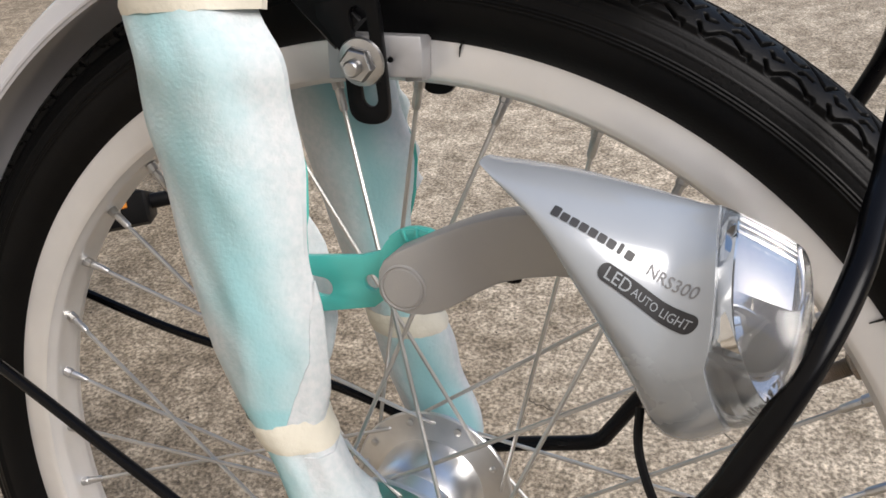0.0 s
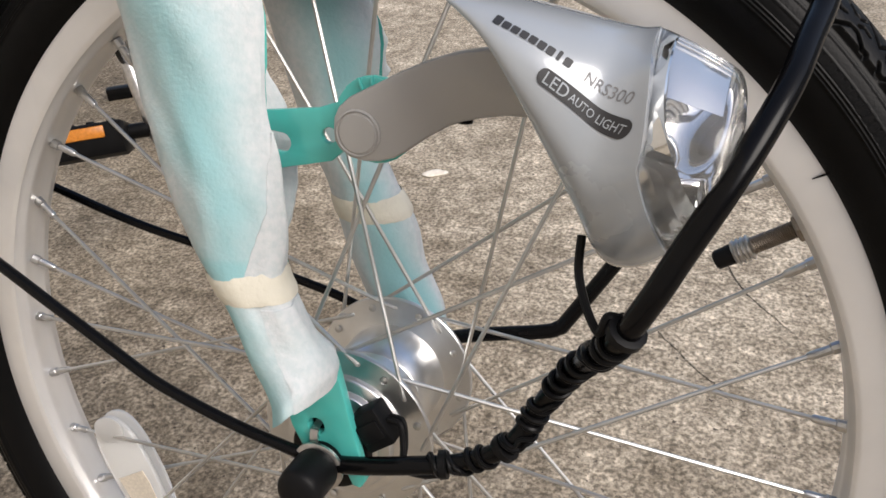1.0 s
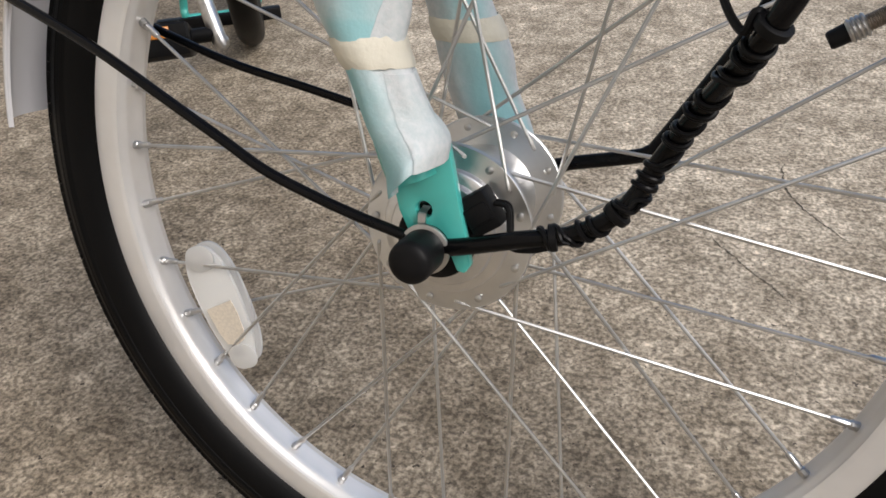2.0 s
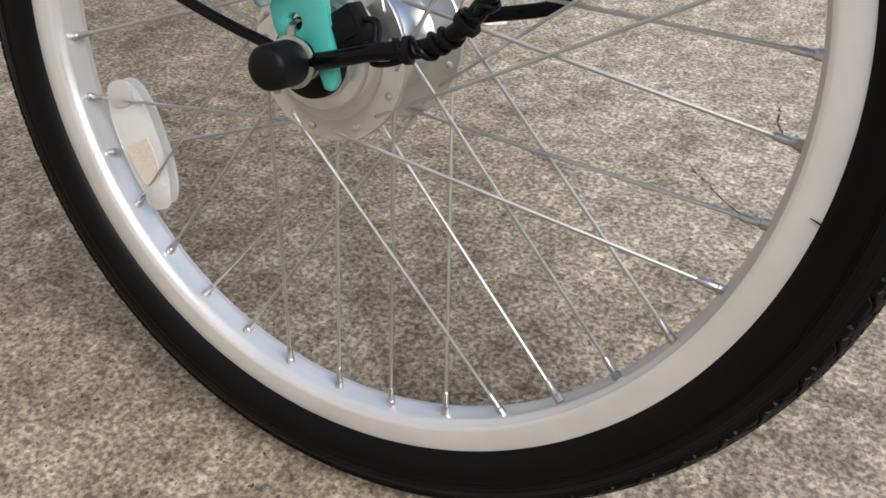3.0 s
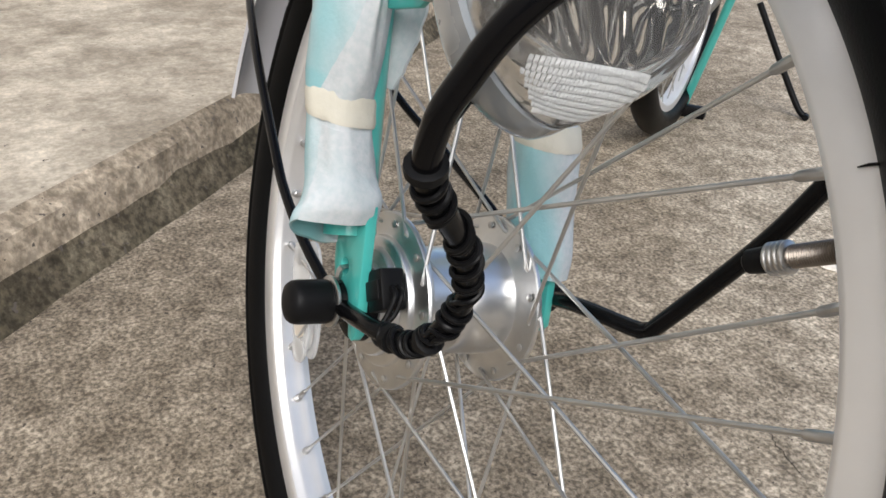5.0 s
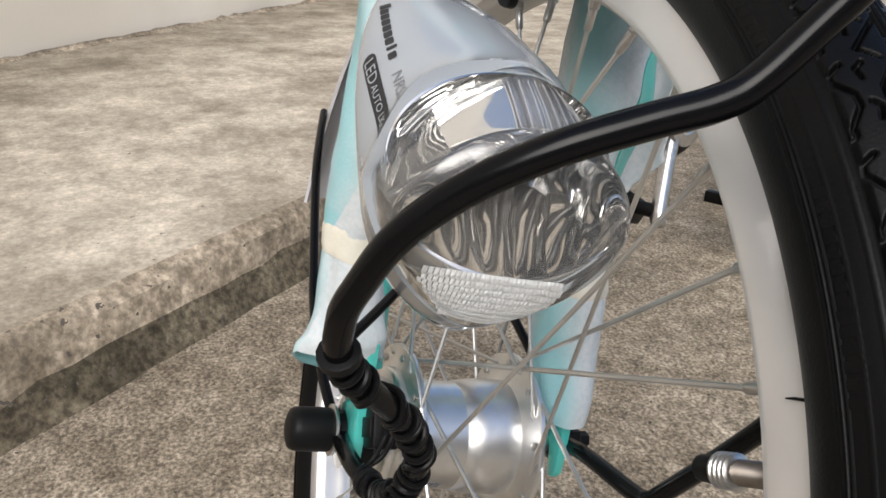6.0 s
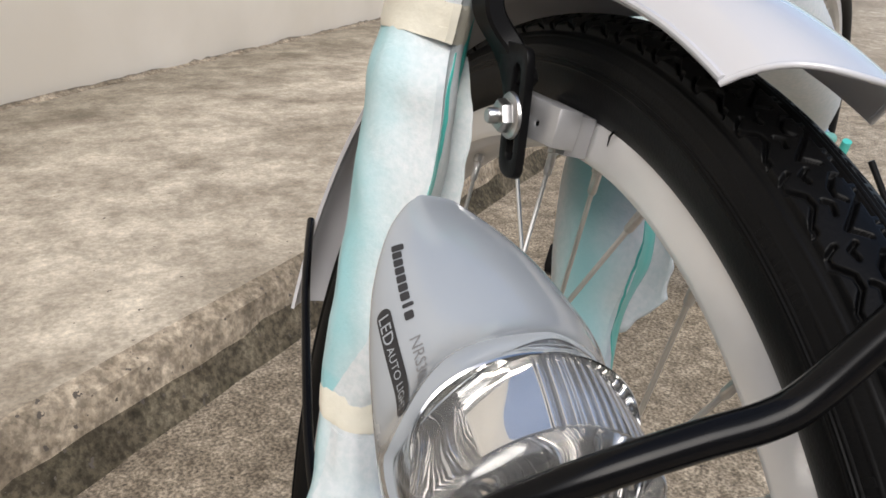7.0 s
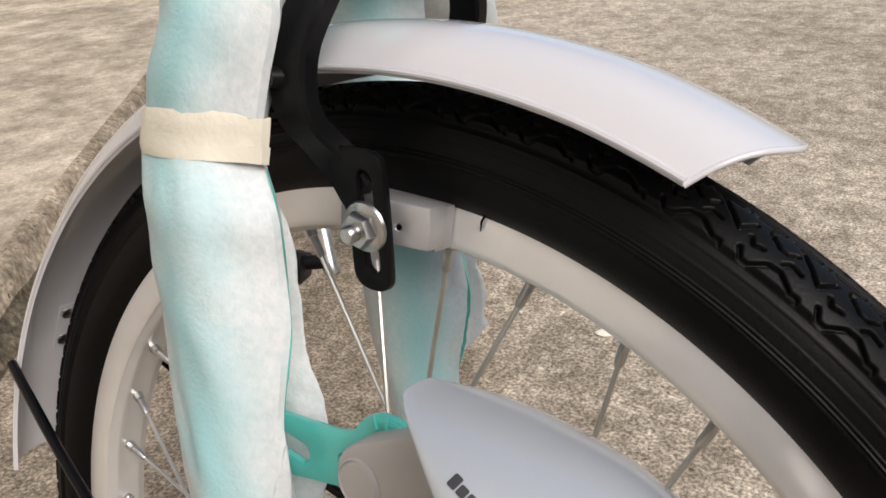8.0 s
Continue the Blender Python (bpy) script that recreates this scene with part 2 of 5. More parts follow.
def disc_stack(profile, n=32, bm=None):
    """A solid turned about the y axis from (radius, along), with end caps."""
    rings = [[Vector((r * math.cos(2 * math.pi * k / n), y, r * math.sin(2 * math.pi * k / n))) for k in range(n)] for r, y in profile]
    return loft(rings, bm=bm)


def moved(bm, m):
    bmesh.ops.transform(bm, matrix=m, verts=bm.verts)
    return bm


def plate(outline, y0, y1, holes=(), bevel=0.0):
    """An outline in x and z given thickness along y, with holes of their own outlines."""
    bm = bm_new()
    loops = [outline, *holes]
    edges = []
    for lp in loops:
        vs = [bm.verts.new((x, y0, z)) for x, z in lp]
        edges += [bm.edges.new((vs[i], vs[(i + 1) % len(vs)])) for i in range(len(vs))]
    bmesh.ops.triangle_fill(bm, edges=edges, use_beauty=True)
    ext = bmesh.ops.extrude_face_region(bm, geom=list(bm.faces))
    bmesh.ops.translate(bm, vec=(0, y1 - y0, 0), verts=[v for v in ext["geom"] if isinstance(v, bmesh.types.BMVert)])
    if bevel:
        bmesh.ops.recalc_face_normals(bm, faces=bm.faces)
        sharp = [e for e in bm.edges if len(e.link_faces) == 2 and e.calc_face_angle(0) > 1.0]
        bmesh.ops.bevel(bm, geom=sharp, offset=bevel, segments=2, affect="EDGES", profile=0.5)
    return bm


def box(x0, x1, y0, y1, z0, z1, bevel=0.0, seg=2):
    bm = bm_new()
    bmesh.ops.create_cube(bm, size=1)
    moved(bm, Matrix.LocRotScale(((x0 + x1) / 2, (y0 + y1) / 2, (z0 + z1) / 2), None, (x1 - x0, y1 - y0, z1 - z0)))
    if bevel:
        bmesh.ops.bevel(bm, geom=list(bm.edges), offset=bevel, segments=seg, affect="EDGES", profile=0.5)
    return bm


def stadium(cx, cz, half_len, r, turn=0.0, n=10):
    """An outline with round ends, long along z before it is turned."""
    pts = [(r * math.cos(math.pi * k / n), half_len + r * math.sin(math.pi * k / n)) for k in range(n + 1)]
    pts += [(-r * math.cos(math.pi * k / n), -half_len - r * math.sin(math.pi * k / n)) for k in range(n + 1)]
    c, s = math.cos(radians(turn)), math.sin(radians(turn))
    return [(cx + x * c - z * s, cz + x * s + z * c) for x, z in pts]


# ---- setting ----
ground_bm = bm_new()
bmesh.ops.create_grid(ground_bm, x_segments=40, y_segments=40, size=150)
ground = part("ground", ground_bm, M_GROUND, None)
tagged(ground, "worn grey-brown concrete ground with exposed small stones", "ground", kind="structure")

# the raised slab: its edge runs from E0 along EW, the wall stands behind it
E0, EW = Vector((-0.650, -0.140)), Vector((-0.690, 0.720)).normalized()
EN = Vector((EW.y, -EW.x))  # towards the bicycle
SLAB = 0.095


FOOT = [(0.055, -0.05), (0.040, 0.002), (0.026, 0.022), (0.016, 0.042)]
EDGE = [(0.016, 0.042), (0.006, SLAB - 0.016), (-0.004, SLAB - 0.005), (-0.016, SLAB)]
TOP = [(-0.016, SLAB), (-0.10, SLAB + 0.001), (-0.35, SLAB + 0.002), (-1.2, SLAB + 0.003), (-4.6, SLAB + 0.006)]


def slab_strip(prof, start):
    rings = []
    for i in range(361):
        s = -8 + 16 * i / 360
        ring = []
        for j, (d, z) in enumerate(prof):
            k = j + start
            wob = noise.noise(Vector((s * 9, k * 0.7, 3))) * 0.006 + noise.noise(Vector((s * 40, k * 1.3, 7))) * 0.003 if k < 7 else 0
            p = E0 + EW * s + EN * (d + wob)
            ring.append((p.x, p.y, z + (wob * 0.5 if 3 < k < 7 else 0) + (0.010 * noise.noise(Vector((s * 13, 2, 9))) + 0.007 * noise.noise(Vector((s * 47, 5, 2))) if k == 3 else 0)))
        rings.append(ring)
    return loft(rings, closed_ring=False)


slab = part("raised_slab", slab_strip(TOP, 6), M_KERB, None)
tagged(slab, "raised pale concrete slab with worn mottled top", "kerb", kind="structure")
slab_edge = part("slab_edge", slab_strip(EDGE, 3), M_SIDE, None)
tagged(slab_edge, "brown face of the raised slab, darker than its top", "kerb", kind="structure")
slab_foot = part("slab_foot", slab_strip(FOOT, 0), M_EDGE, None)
tagged(slab_foot, "dirty foot of the slab's face, shade put into its dark tone", "kerb", kind="structure")
W0, WW = Vector((-2.675, -0.095)), Vector((-0.784, 0.620)).normalized()
WN = Vector((WW.y, -WW.x))


def wall_mesh():
    rings = []
    for i in range(121):
        s = -8 + 16 * i / 120
        wob = noise.noise(Vector((s * 6, 1, 2))) * 0.012
        ring = []
        for d, z in ((wob, 0.05), (wob, 0.14 + wob * 0.6), (0.0, 0.2), (0.0, 5.4), (-0.15, 5.4), (-0.15, 0.05)):
            p = W0 + WW * s + WN * d
            ring.append((p.x, p.y, z))
        rings.append(ring)
    return loft(rings)


wall = part("wall_west", wall_mesh(), M_WALL, None)
tagged(wall, "cream plastered house wall rising from the slab", "wall", kind="structure")


def closing_wall(name, a, b, high, thick=0.15):
    """An unseen plain wall between two points of the plan, with a coping."""
    a, b = Vector((*a, 0)), Vector((*b, 0))
    along_way = (b - a).normalized()
    out = Vector((along_way.y, -along_way.x, 0)) * thick
    prof = [(0.0, -0.05), (0.0, high), (-0.25, high + 0.004), (-0.25, high + 0.06), (1.25, high + 0.06), (1.25, high), (1.0, high), (1.0, -0.05)]
    return part(name, loft([[q + out * d + Vector((0, 0, z)) for d, z in prof] for q in (a, b)]), M_CLOSING, None)


# unseen walls, added to edge the reflections and cut off the low sky
M_CLOSING = material("grey_render", (0.42, 0.40, 0.37), 0.9, second=(0.34, 0.32, 0.29), scale=1.6, bump=0.2, bump_scale=150)
tagged(closing_wall("unseen_wall_south", (-6.0, -4.4), (5.2, -4.4), 3.0), "unseen plain grey wall with a coping, added for reflections", "wall", kind="structure")
tagged(closing_wall("unseen_wall_east", (5.2, -4.4), (5.2, 9.0), 2.6), "unseen plain grey wall with a coping, added for reflections", "wall", kind="structure")


# a ragged brown line along the wall's foot
foot_rings = []
for i in range(401):
    s = -8 + 16 * i / 400
    high = SLAB + 0.004 + 0.016 * max(0.0, 0.4 + noise.noise(Vector((s * 5, 2, 8))) + 0.5 * noise.noise(Vector((s * 23, 5, 1))))
    wide = 0.016 + 0.016 * max(0.0, 0.3 + noise.noise(Vector((s * 7, 6, 3))))
    wob = noise.noise(Vector((round(s * 12) / 12 * 6, 1, 2))) * 0.012
    ring = []
    for d, z in ((wide + 0.014, SLAB), (0.016, SLAB + 0.006), (0.0145, high)):
        q = W0 + WW * s + WN * d
        ring.append((q.x, q.y, z + 0.0035))
    foot_rings.append(ring)
foot_line = part("wall_foot", loft(foot_rings, closed_ring=False), M_SIDE, None)
tagged(foot_line, "ragged brown line along the wall's foot", "dirt", kind="structure")


def crack(points, wide, seed):
    """A hairline crack in the concrete."""
    line = smooth_path([(x, y, 0.0) for x, y in points], 10)
    ring = []
    for i, (q, a, b, w) in enumerate(frames_along(line)):
        side = Vector((-w.y, w.x, 0)).normalized()
        off = 0.004 * noise.noise(Vector((i * 0.5, seed, 0))) + 0.0015 * noise.noise(Vector((i * 1.9, seed, 4)))
        half = wide * (0.35 + 0.65 * abs(noise.noise(Vector((i * 0.8, 7, seed))))) * min(1.0, i / 4, (len(line) - 1 - i) / 4) + 0.00005
        ring.append([q + side * (off - half) + Vector((0, 0, 0.0008)), q + side * (off + half) + Vector((0, 0, 0.0008))])
    part("crack", loft(ring, closed_ring=False), M_CRACK, ground)


crack([(0.185, 0.600), (0.190, 0.540), (0.215, 0.490), (0.262, 0.432)], 0.0011, 1.0)
crack([(0.115, 0.420), (0.150, 0.378), (0.185, 0.340), (0.205, 0.318)], 0.0009, 5.0)
crack([(-0.05, 0.372), (-0.022, 0.360), (0.026, 0.346)], 0.0008, 9.0)
# ---- bicycle ----
# its own axes: x ahead in the front wheel's plane, y along the axle to its left, z up in the wheel's plane
LEAN, BASE = -13.525, 0.2695
bicycle = new("bicycle")
bicycle.matrix_world = pose(0, 0, 0, LEAN)
bicycle["shift"] = tuple(Matrix.Rotation(radians(-LEAN), 3, "X") @ Vector((0, 0, BASE)))
tagged(bicycle, "new teal and white bicycle, fork still wrapped in foam packing", "bicycle")
WC = Vector((0.0057, -0.0007, -0.0009))  # the front axle's middle
TO_BIKE = (Matrix.Translation(bicycle["shift"]).inverted() @ pose(0, 0, 0, LEAN).inverted())


def on_wheel(r, deg, y=0.0):
    a = radians(deg)
    return WC + Vector((r * math.cos(a), y, r * math.sin(a)))


def mesh_part(name, verts, faces, material, parent, label=""):
    me = bpy.data.meshes.new(name)
    me.from_pydata(verts, [], faces)
    me.materials.append(material)
    me.shade_smooth()
    ob = new(name, me)
    ob.parent = parent
    if parent.type == "EMPTY":
        ob.location = parent["shift"]
    if label:
        ob["label"] = label
    return ob


# rim: a closed channel with two side walls and a stepped inner face
HW = 0.0135
rim_profile = [(0.2190, -0.0035), (0.2182, -0.0060), (0.2186, -0.0084), (0.2200, -0.0100), (0.2206, -0.0125), (0.2222, -HW + 0.0002), (0.2235, -HW), (0.2348, -HW), (0.2362, -HW + 0.0004), (0.2364, -HW + 0.0018),
               (0.2345, -HW + 0.0024), (0.2270, -0.0090), (0.2245, 0.0)]
rim_profile = rim_profile + [(r, -y) for r, y in reversed(rim_profile[:-1])]
rim = part("rim", turned(rim_profile, 216, centre=WC, closed_profile=True), M_RIM, bicycle, "silver alloy rim")

# tyre: round section, bead ribs and a moulded tread
TYRE_C, TYRE_R = 0.2526, 0.0213


PITCH, ACROSS = 26.0, 0.40  # millimetres along for one pattern, and for a degree across
STROKES = [[(-0.6, 50.5), (0.0, 48), (2.4, 48.5), (7.8, 40.5), (11.4, 41), (15.9, 51), (18.6, 50), (20.6, 43)], [(-4.9, 19), (-1.7, 31), (2.5, 22), (7.2, 12), (8.6, 8)],
           [(7.4, 20), (9.4, 25), (12.3, 24.5), (16.7, 17), (15.9, 9)], [(3.5, 32), (7.0, 30), (8.5, 34)], [(15.5, 34), (18.5, 36), (20.0, 31)]]


def to_stroke(s, b):
    """Distance in millimetres from the nearest cut of the tread."""
    best = 9.0
    for line in STROKES:
        for (s0, b0), (s1, b1) in zip(line, line[1:]):
            for wrap in (-PITCH, 0.0, PITCH):
                x, y = s - s0 - wrap, (b - b0) * ACROSS
                dx, dy = s1 - s0, (b1 - b0) * ACROSS
                u = max(0.0, min(1.0, (x * dx + y * dy) / (dx * dx + dy * dy)))
                best = min(best, math.hypot(x - u * dx, y - u * dy))
    return best


def cut(d, half, wall=0.45):
    return min(1.0, max(0.0, (d - half) / wall))


def tread(u, a):
    """Height of the rubber over the carcass: u along in pattern lengths, a the angle across in degrees."""
    b, s = abs(a), ((u + (0.5 if a >= 0 else 0.0)) % 1.0) * PITCH
    h = 0.0
    if b < 53:
        h = 0.0019 * min(cut(to_stroke(s, b), 0.38), cut(abs(b - 3.0) * ACROSS, 0.35), cut(abs(b - 8.5) * ACROSS, 0.45) if (s % 11.6) > 1.6 else 1.0)
        if b > 49:
            h *= max(0.0, (53 - b) / 4)
    elif 82.7 < b < 93.3:
        h = 0.0007 * max(0.0, math.cos((b - 88) * 2 * math.pi / 3.5))
    elif 58 < b < 59.5 or 72 < b < 74:
        h = 0.0004
    return h


def tyre_mesh(periods=66, per=58):
    ang = []
    a = -141.0
    while a <= 141.01:
        ang.append(a)
        a += 0.85 if abs(a) < 53.5 else (0.8 if 82 < abs(a) < 94 else 1.5 if abs(a) < 82 else 3.0)
    n, m = periods * per, len(ang) + 4
    heights = [[TYRE_R + tread(i / per, b) for b in ang] for i in range(per)]
    trig = [(math.cos(radians(b)), math.sin(radians(b))) for b in ang]
    verts, faces = [], []
    for i in range(n):
        t = 2 * math.pi * i / n
        c, s = math.cos(t), math.sin(t)
        for rr, (ce, se) in zip(heights[i % per], trig):
            r = TYRE_C + rr * ce
            verts.append((WC.x + r * c, WC.y + rr * se, WC.z + r * s))
        for r, y in ((0.2345, 0.0112), (0.2310, 0.0095), (0.2310, -0.0095), (0.2345, -0.0112)):
            verts.append((WC.x + r * c, WC.y + y, WC.z + r * s))
    for i in range(n):
        j = (i + 1) % n
        for k in range(m):
            l = (k + 1) % m
            faces.append((i * m + k, j * m + k, j * m + l, i * m + l))
    return verts, faces


tyre = mesh_part("tyre", *tyre_mesh(), M_RUBBER, bicycle, "black rubber tyre with moulded wavy tread")
for deg, lean_off in ((82.2, -0.003), (36.7, -0.002), (-8.7, 0.001)):
    a, b = on_wheel(0.2385, deg, -0.0142), on_wheel(0.2310, deg + 0.3, -0.0141)
    part("moulding_hair", tube([a, (a + b) / 2 + Vector((lean_off * 0.2, -0.0005, 0)), b], [0.0005, 0.00045, 0.0002], 6), M_RUBBER, tyre)

for start, count, high in ((47.0, 9, 0.0030), (40.5, 6, 0.0050), (62.0, 7, 0.0030), (-72.0, 8, 0.0034), (-58.0, 6, 0.0034), (8.0, 8, 0.0030)):
    for i in range(count):  # moulded marks on the near wall
        c = on_wheel(0.2570, start - i * 0.85, -0.0207)
        turn = Matrix.Translation(c) @ Matrix.Rotation(radians(-(start - i * 0.85) + 90), 4, "Y") @ Matrix.Rotation(radians(-12), 4, "X")
        w = 0.0012 + 0.0005 * noise.noise(Vector((i * 1.7, start, 0)))
        part("moulded_mark", moved(box(-w, w, -0.0002, 0.0004, -high / 2, high / 2, 0.0001, 1), turn), M_RUBBER, tyre)

# spokes and nipples: 36, crossed three times
HOLE_R, NEAR_Y, FAR_Y = 0.0385, -0.0335, 0.0270
for k in range(36):
    a = -62.12 - 10 * k
    h = a + (-60 if k % 4 in (0, 3) else 60)
    y = NEAR_Y if k % 2 == 0 else FAR_Y
    out = -1 if k % 2 == 0 else 1
    lift = 0.0024 * out * (1 if (k // 2) % 2 == 0 else -1)
    end = on_wheel(0.2190, a, 0.0)
    hole, head = on_wheel(HOLE_R, h, y + lift), on_wheel(HOLE_R, h, y - lift)
    way = (end - hole).normalized()
    bm = tube([head, hole + (head - hole) * 0.2, hole + way * 0.0012, hole + way * 0.004, end - way * 0.012], 0.00105, 7)
    tube([head - (hole - head).normalized() * 0.0010, head - (hole - head).normalized() * 0.0004, head], [0.0010, 0.0021, 0.0019], 9, bm)
    part("spoke", bm, M_STEEL, rim)
    tip = end - way * 0.0140
    part("nipple", tube([tip, tip + way * 0.0012, end - way * 0.0045, end - way * 0.0040, end], [0.0014, 0.0019, 0.0020, 0.0026, 0.0027], 9), M_ZINC, rim)

# hub dynamo
hub_profile = [(0.007, -0.056), (0.0095, -0.055), (0.011, -0.050), (0.0180, -0.0480), (0.0203, -0.0472), (0.0206, -0.0448), (0.0258, -0.0440), (0.0266, -0.0430), (0.0268, -0.0405), (0.0310, -0.0396), (0.0320, -0.0386), (0.0323, -0.0364), (0.0350, -0.0356), (0.0430, -0.0352), (0.0436, -0.0343), (0.0436, -0.0328), (0.0430, -0.0320),
               (0.0330, -0.0312), (0.0290, -0.0290), (0.0285, -0.0270), (0.0268, -0.0255), (0.0265, -0.004), (0.0270, -0.0035), (0.0285, 0.006), (0.0290, 0.0235), (0.0340, 0.0250), (0.0430, 0.0256), (0.0437, 0.0263),
               (0.0437, 0.0277), (0.0430, 0.0285), (0.0350, 0.0292), (0.0240, 0.034), (0.0120, 0.043), (0.007, 0.052)]
hub = part("hub", moved(disc_stack(hub_profile, 96), Matrix.Translation(WC)), M_HUB, bicycle, "polished alloy hub dynamo shell")
for k in range(36):  # black rims that stand in for the shade of the spoke holes
    h = -62.12 - 10 * k + (-60 if k % 4 in (0, 3) else 60)
    y0, s = (NEAR_Y, -1) if k % 2 == 0 else (FAR_Y, 1)
    c = on_wheel(HOLE_R, h, y0 + s * 0.0012)
    part("hole_rim", tube([c, c + Vector((0, s * 0.0006, 0))], [0.0019, 0.0017], 10), M_BRAKE, hub)
for i in range(7):  # worn print round the shell
    a = radians(-24 - i * 1.5)
    for j in range(5 if i % 2 else 3):
        p = WC + Vector((0.0269 * math.cos(a), -0.020 + j * 0.003 + (i % 3) * 0.0006, 0.0269 * math.sin(a)))
        bar = moved(box(-0.0002, 0.0002, -0.0011, 0.0011, -0.00035, 0.00035), Matrix.Translation(p) @ Matrix.Rotation(-a, 4, "Y"))
        if i in (0, 2, 4, 6):
            part("print_bar", bar, M_GREYINK, hub)
        else:
            bar.free()


def foam_ring(z, cx, half, yc, depth, seed, wrinkle, grow=0.0, n=44):
    ring = []
    for k in range(n):
        t = 2 * math.pi * k / n
        w = noise.noise(Vector((math.cos(t) * 1.2, math.sin(t) * 1.2, z * 14 + seed))) * wrinkle + noise.noise(Vector((math.cos(t) * 3, math.sin(t) * 3, z * 55 + seed))) * wrinkle * 0.4 + grow
        fold = 0.0042 * math.exp(-(min(abs(t - 6.20), abs(t + 0.08)) / 0.13) ** 2) * max(0.0, min(1.0, (z - 0.10) * 25))  # the overlap of the sheet
        ring.append(Vector((cx + (half + w + fold) * math.cos(t), yc + (depth + w + fold) * math.sin(t) * -1, z)))
    return ring


def at_height(rows, z):
    rows = sorted(rows)
    for a, b in zip(rows, rows[1:]):
        if a[0] <= z <= b[0]:
            u = (z - a[0]) / (b[0] - a[0])
            return [p + (q - p) * u for p, q in zip(a[1:], b[1:])]
    return list(rows[0][1:] if z < rows[0][0] else rows[-1][1:])


def sleeve(rows, seed, wrinkle=0.0020, step=0.0035):
    """Foam wrapped round a fork blade: rows of (z, middle x, half width, middle y, half depth)."""
    z0, z1 = min(r[0] for r in rows), max(r[0] for r in rows)
    n = int((z1 - z0) / step)
    fine = smooth_path([(r[0], r[1], r[2]) for r in sorted(rows)], 8)
    fine2 = smooth_path([(r[0], r[3], r[4]) for r in sorted(rows)], 8)
    table = [(p.x, p.y, p.z, q.y, q.z) for p, q in zip(fine, fine2)]
    rings = [foam_ring(z0 + (z1 - z0) * i / n, *at_height(table, z0 + (z1 - z0) * i / n), seed, wrinkle) for i in range(n + 1)]
    inner = [foam_ring(z0 + 0.03 - 0.03 * i / 4, *at_height(table, z0 + 0.03 - 0.03 * i / 4), seed, wrinkle, grow=-0.0012) for i in range(5)]
    return loft(inner + rings, caps=False), table


NEAR_ROWS = [(0.420, -0.0768, 0.0234, -0.0621, 0.0192), (0.340, -0.0487, 0.0224, -0.0641, 0.0190), (0.299, -0.0366, 0.0193, -0.0640, 0.0188), (0.275, -0.0442, 0.0215, -0.0643, 0.0190), (0.261, -0.0478, 0.0221, -0.0642, 0.0175), (0.248, -0.0501, 0.0237, -0.0639, 0.0171), (0.232, -0.0423, 0.0260, -0.0666, 0.0189), (0.215, -0.0420, 0.0272, -0.0646, 0.0199), (0.190, -0.0382, 0.0267, -0.0646, 0.0201), (0.155, -0.0340, 0.0243, -0.0673, 0.0165), (0.125, -0.0278, 0.0232, -0.0675, 0.0160), (0.103, -0.0236, 0.0208, -0.0664, 0.0155), (0.090, -0.0205, 0.0162, -0.0660, 0.0155), (0.078, -0.0150, 0.0158, -0.0658, 0.0155), (0.056, -0.0062, 0.0165, -0.0650, 0.0165), (0.044, -0.0015, 0.0150, -0.0650, 0.0170), (0.032, 0.0005, 0.0138, -0.0652, 0.0175), (0.021, 0.0008, 0.0130, -0.0655, 0.0178)]
FAR_ROWS = [(0.420, -0.090, 0.026, 0.050, 0.020), (0.300, -0.075, 0.027, 0.050, 0.020), (0.240, -0.057, 0.027, 0.049, 0.021), (0.200, -0.0475, 0.0265, 0.048, 0.022), (0.170, -0.0385, 0.0262, 0.048, 0.023), (0.140, -0.0365, 0.020, 0.049, 0.019), (0.115, -0.030, 0.019, 0.050, 0.017), (0.095, -0.0215, 0.019, 0.051, 0.016),
            (0.075, -0.0135, 0.0215, 0.051, 0.017), (0.050, -0.007, 0.0205, 0.052, 0.017), (0.030, 0.002, 0.021, 0.052, 0.017), (0.018, 0.006, 0.019, 0.052, 0.016)]
near_bm, near_table = sleeve(NEAR_ROWS, 1.0, 0.0027)


def flared(bm):
    """The skirt flares outwards and its hem rises towards the front."""
    for v in bm.verts:
        if v.co.z < 0.062:
            low = min(1.0, (0.062 - v.co.z) / 0.036)
            turn = math.atan2(-0.066 - v.co.y, v.co.x + 0.006)
            out = math.exp(-((turn - 1.15) / 0.55) ** 2) * low
            v.co.x += 0.0055 * out
            v.co.y -= 0.0085 * out
            v.co.z += low * min(0.021, max(0.0, (v.co.x + 0.012) * 1.0))
    return bm


def overlap(table, seed, edges, wrinkle=0.0027):
    """The sheet's outer end, lying over the roll from its cut edge round to the back: rows of (z, angle of the cut edge)."""
    rings = []
    z0, z1 = edges[0][0], edges[-1][0]
    count = int((z1 - z0) / 0.003)
    for i in range(count + 1):
        z = z0 + (z1 - z0) * i / count
        cut_at = at_height(edges, z)[0] + 3.0 * noise.noise(Vector((z * 70, seed, 6)))
        outer, inner = [foam_ring(z, *at_height(table, z), seed, wrinkle, grow=g, n=180) for g in (0.0005, -0.0003)]
        ids = [int(round((-30 + (cut_at + 30) * k / 16) / 2)) % 180 for k in range(17)]
        rings.append([outer[k] for k in ids] + [inner[k] for k in reversed(ids)])
    return loft(rings)


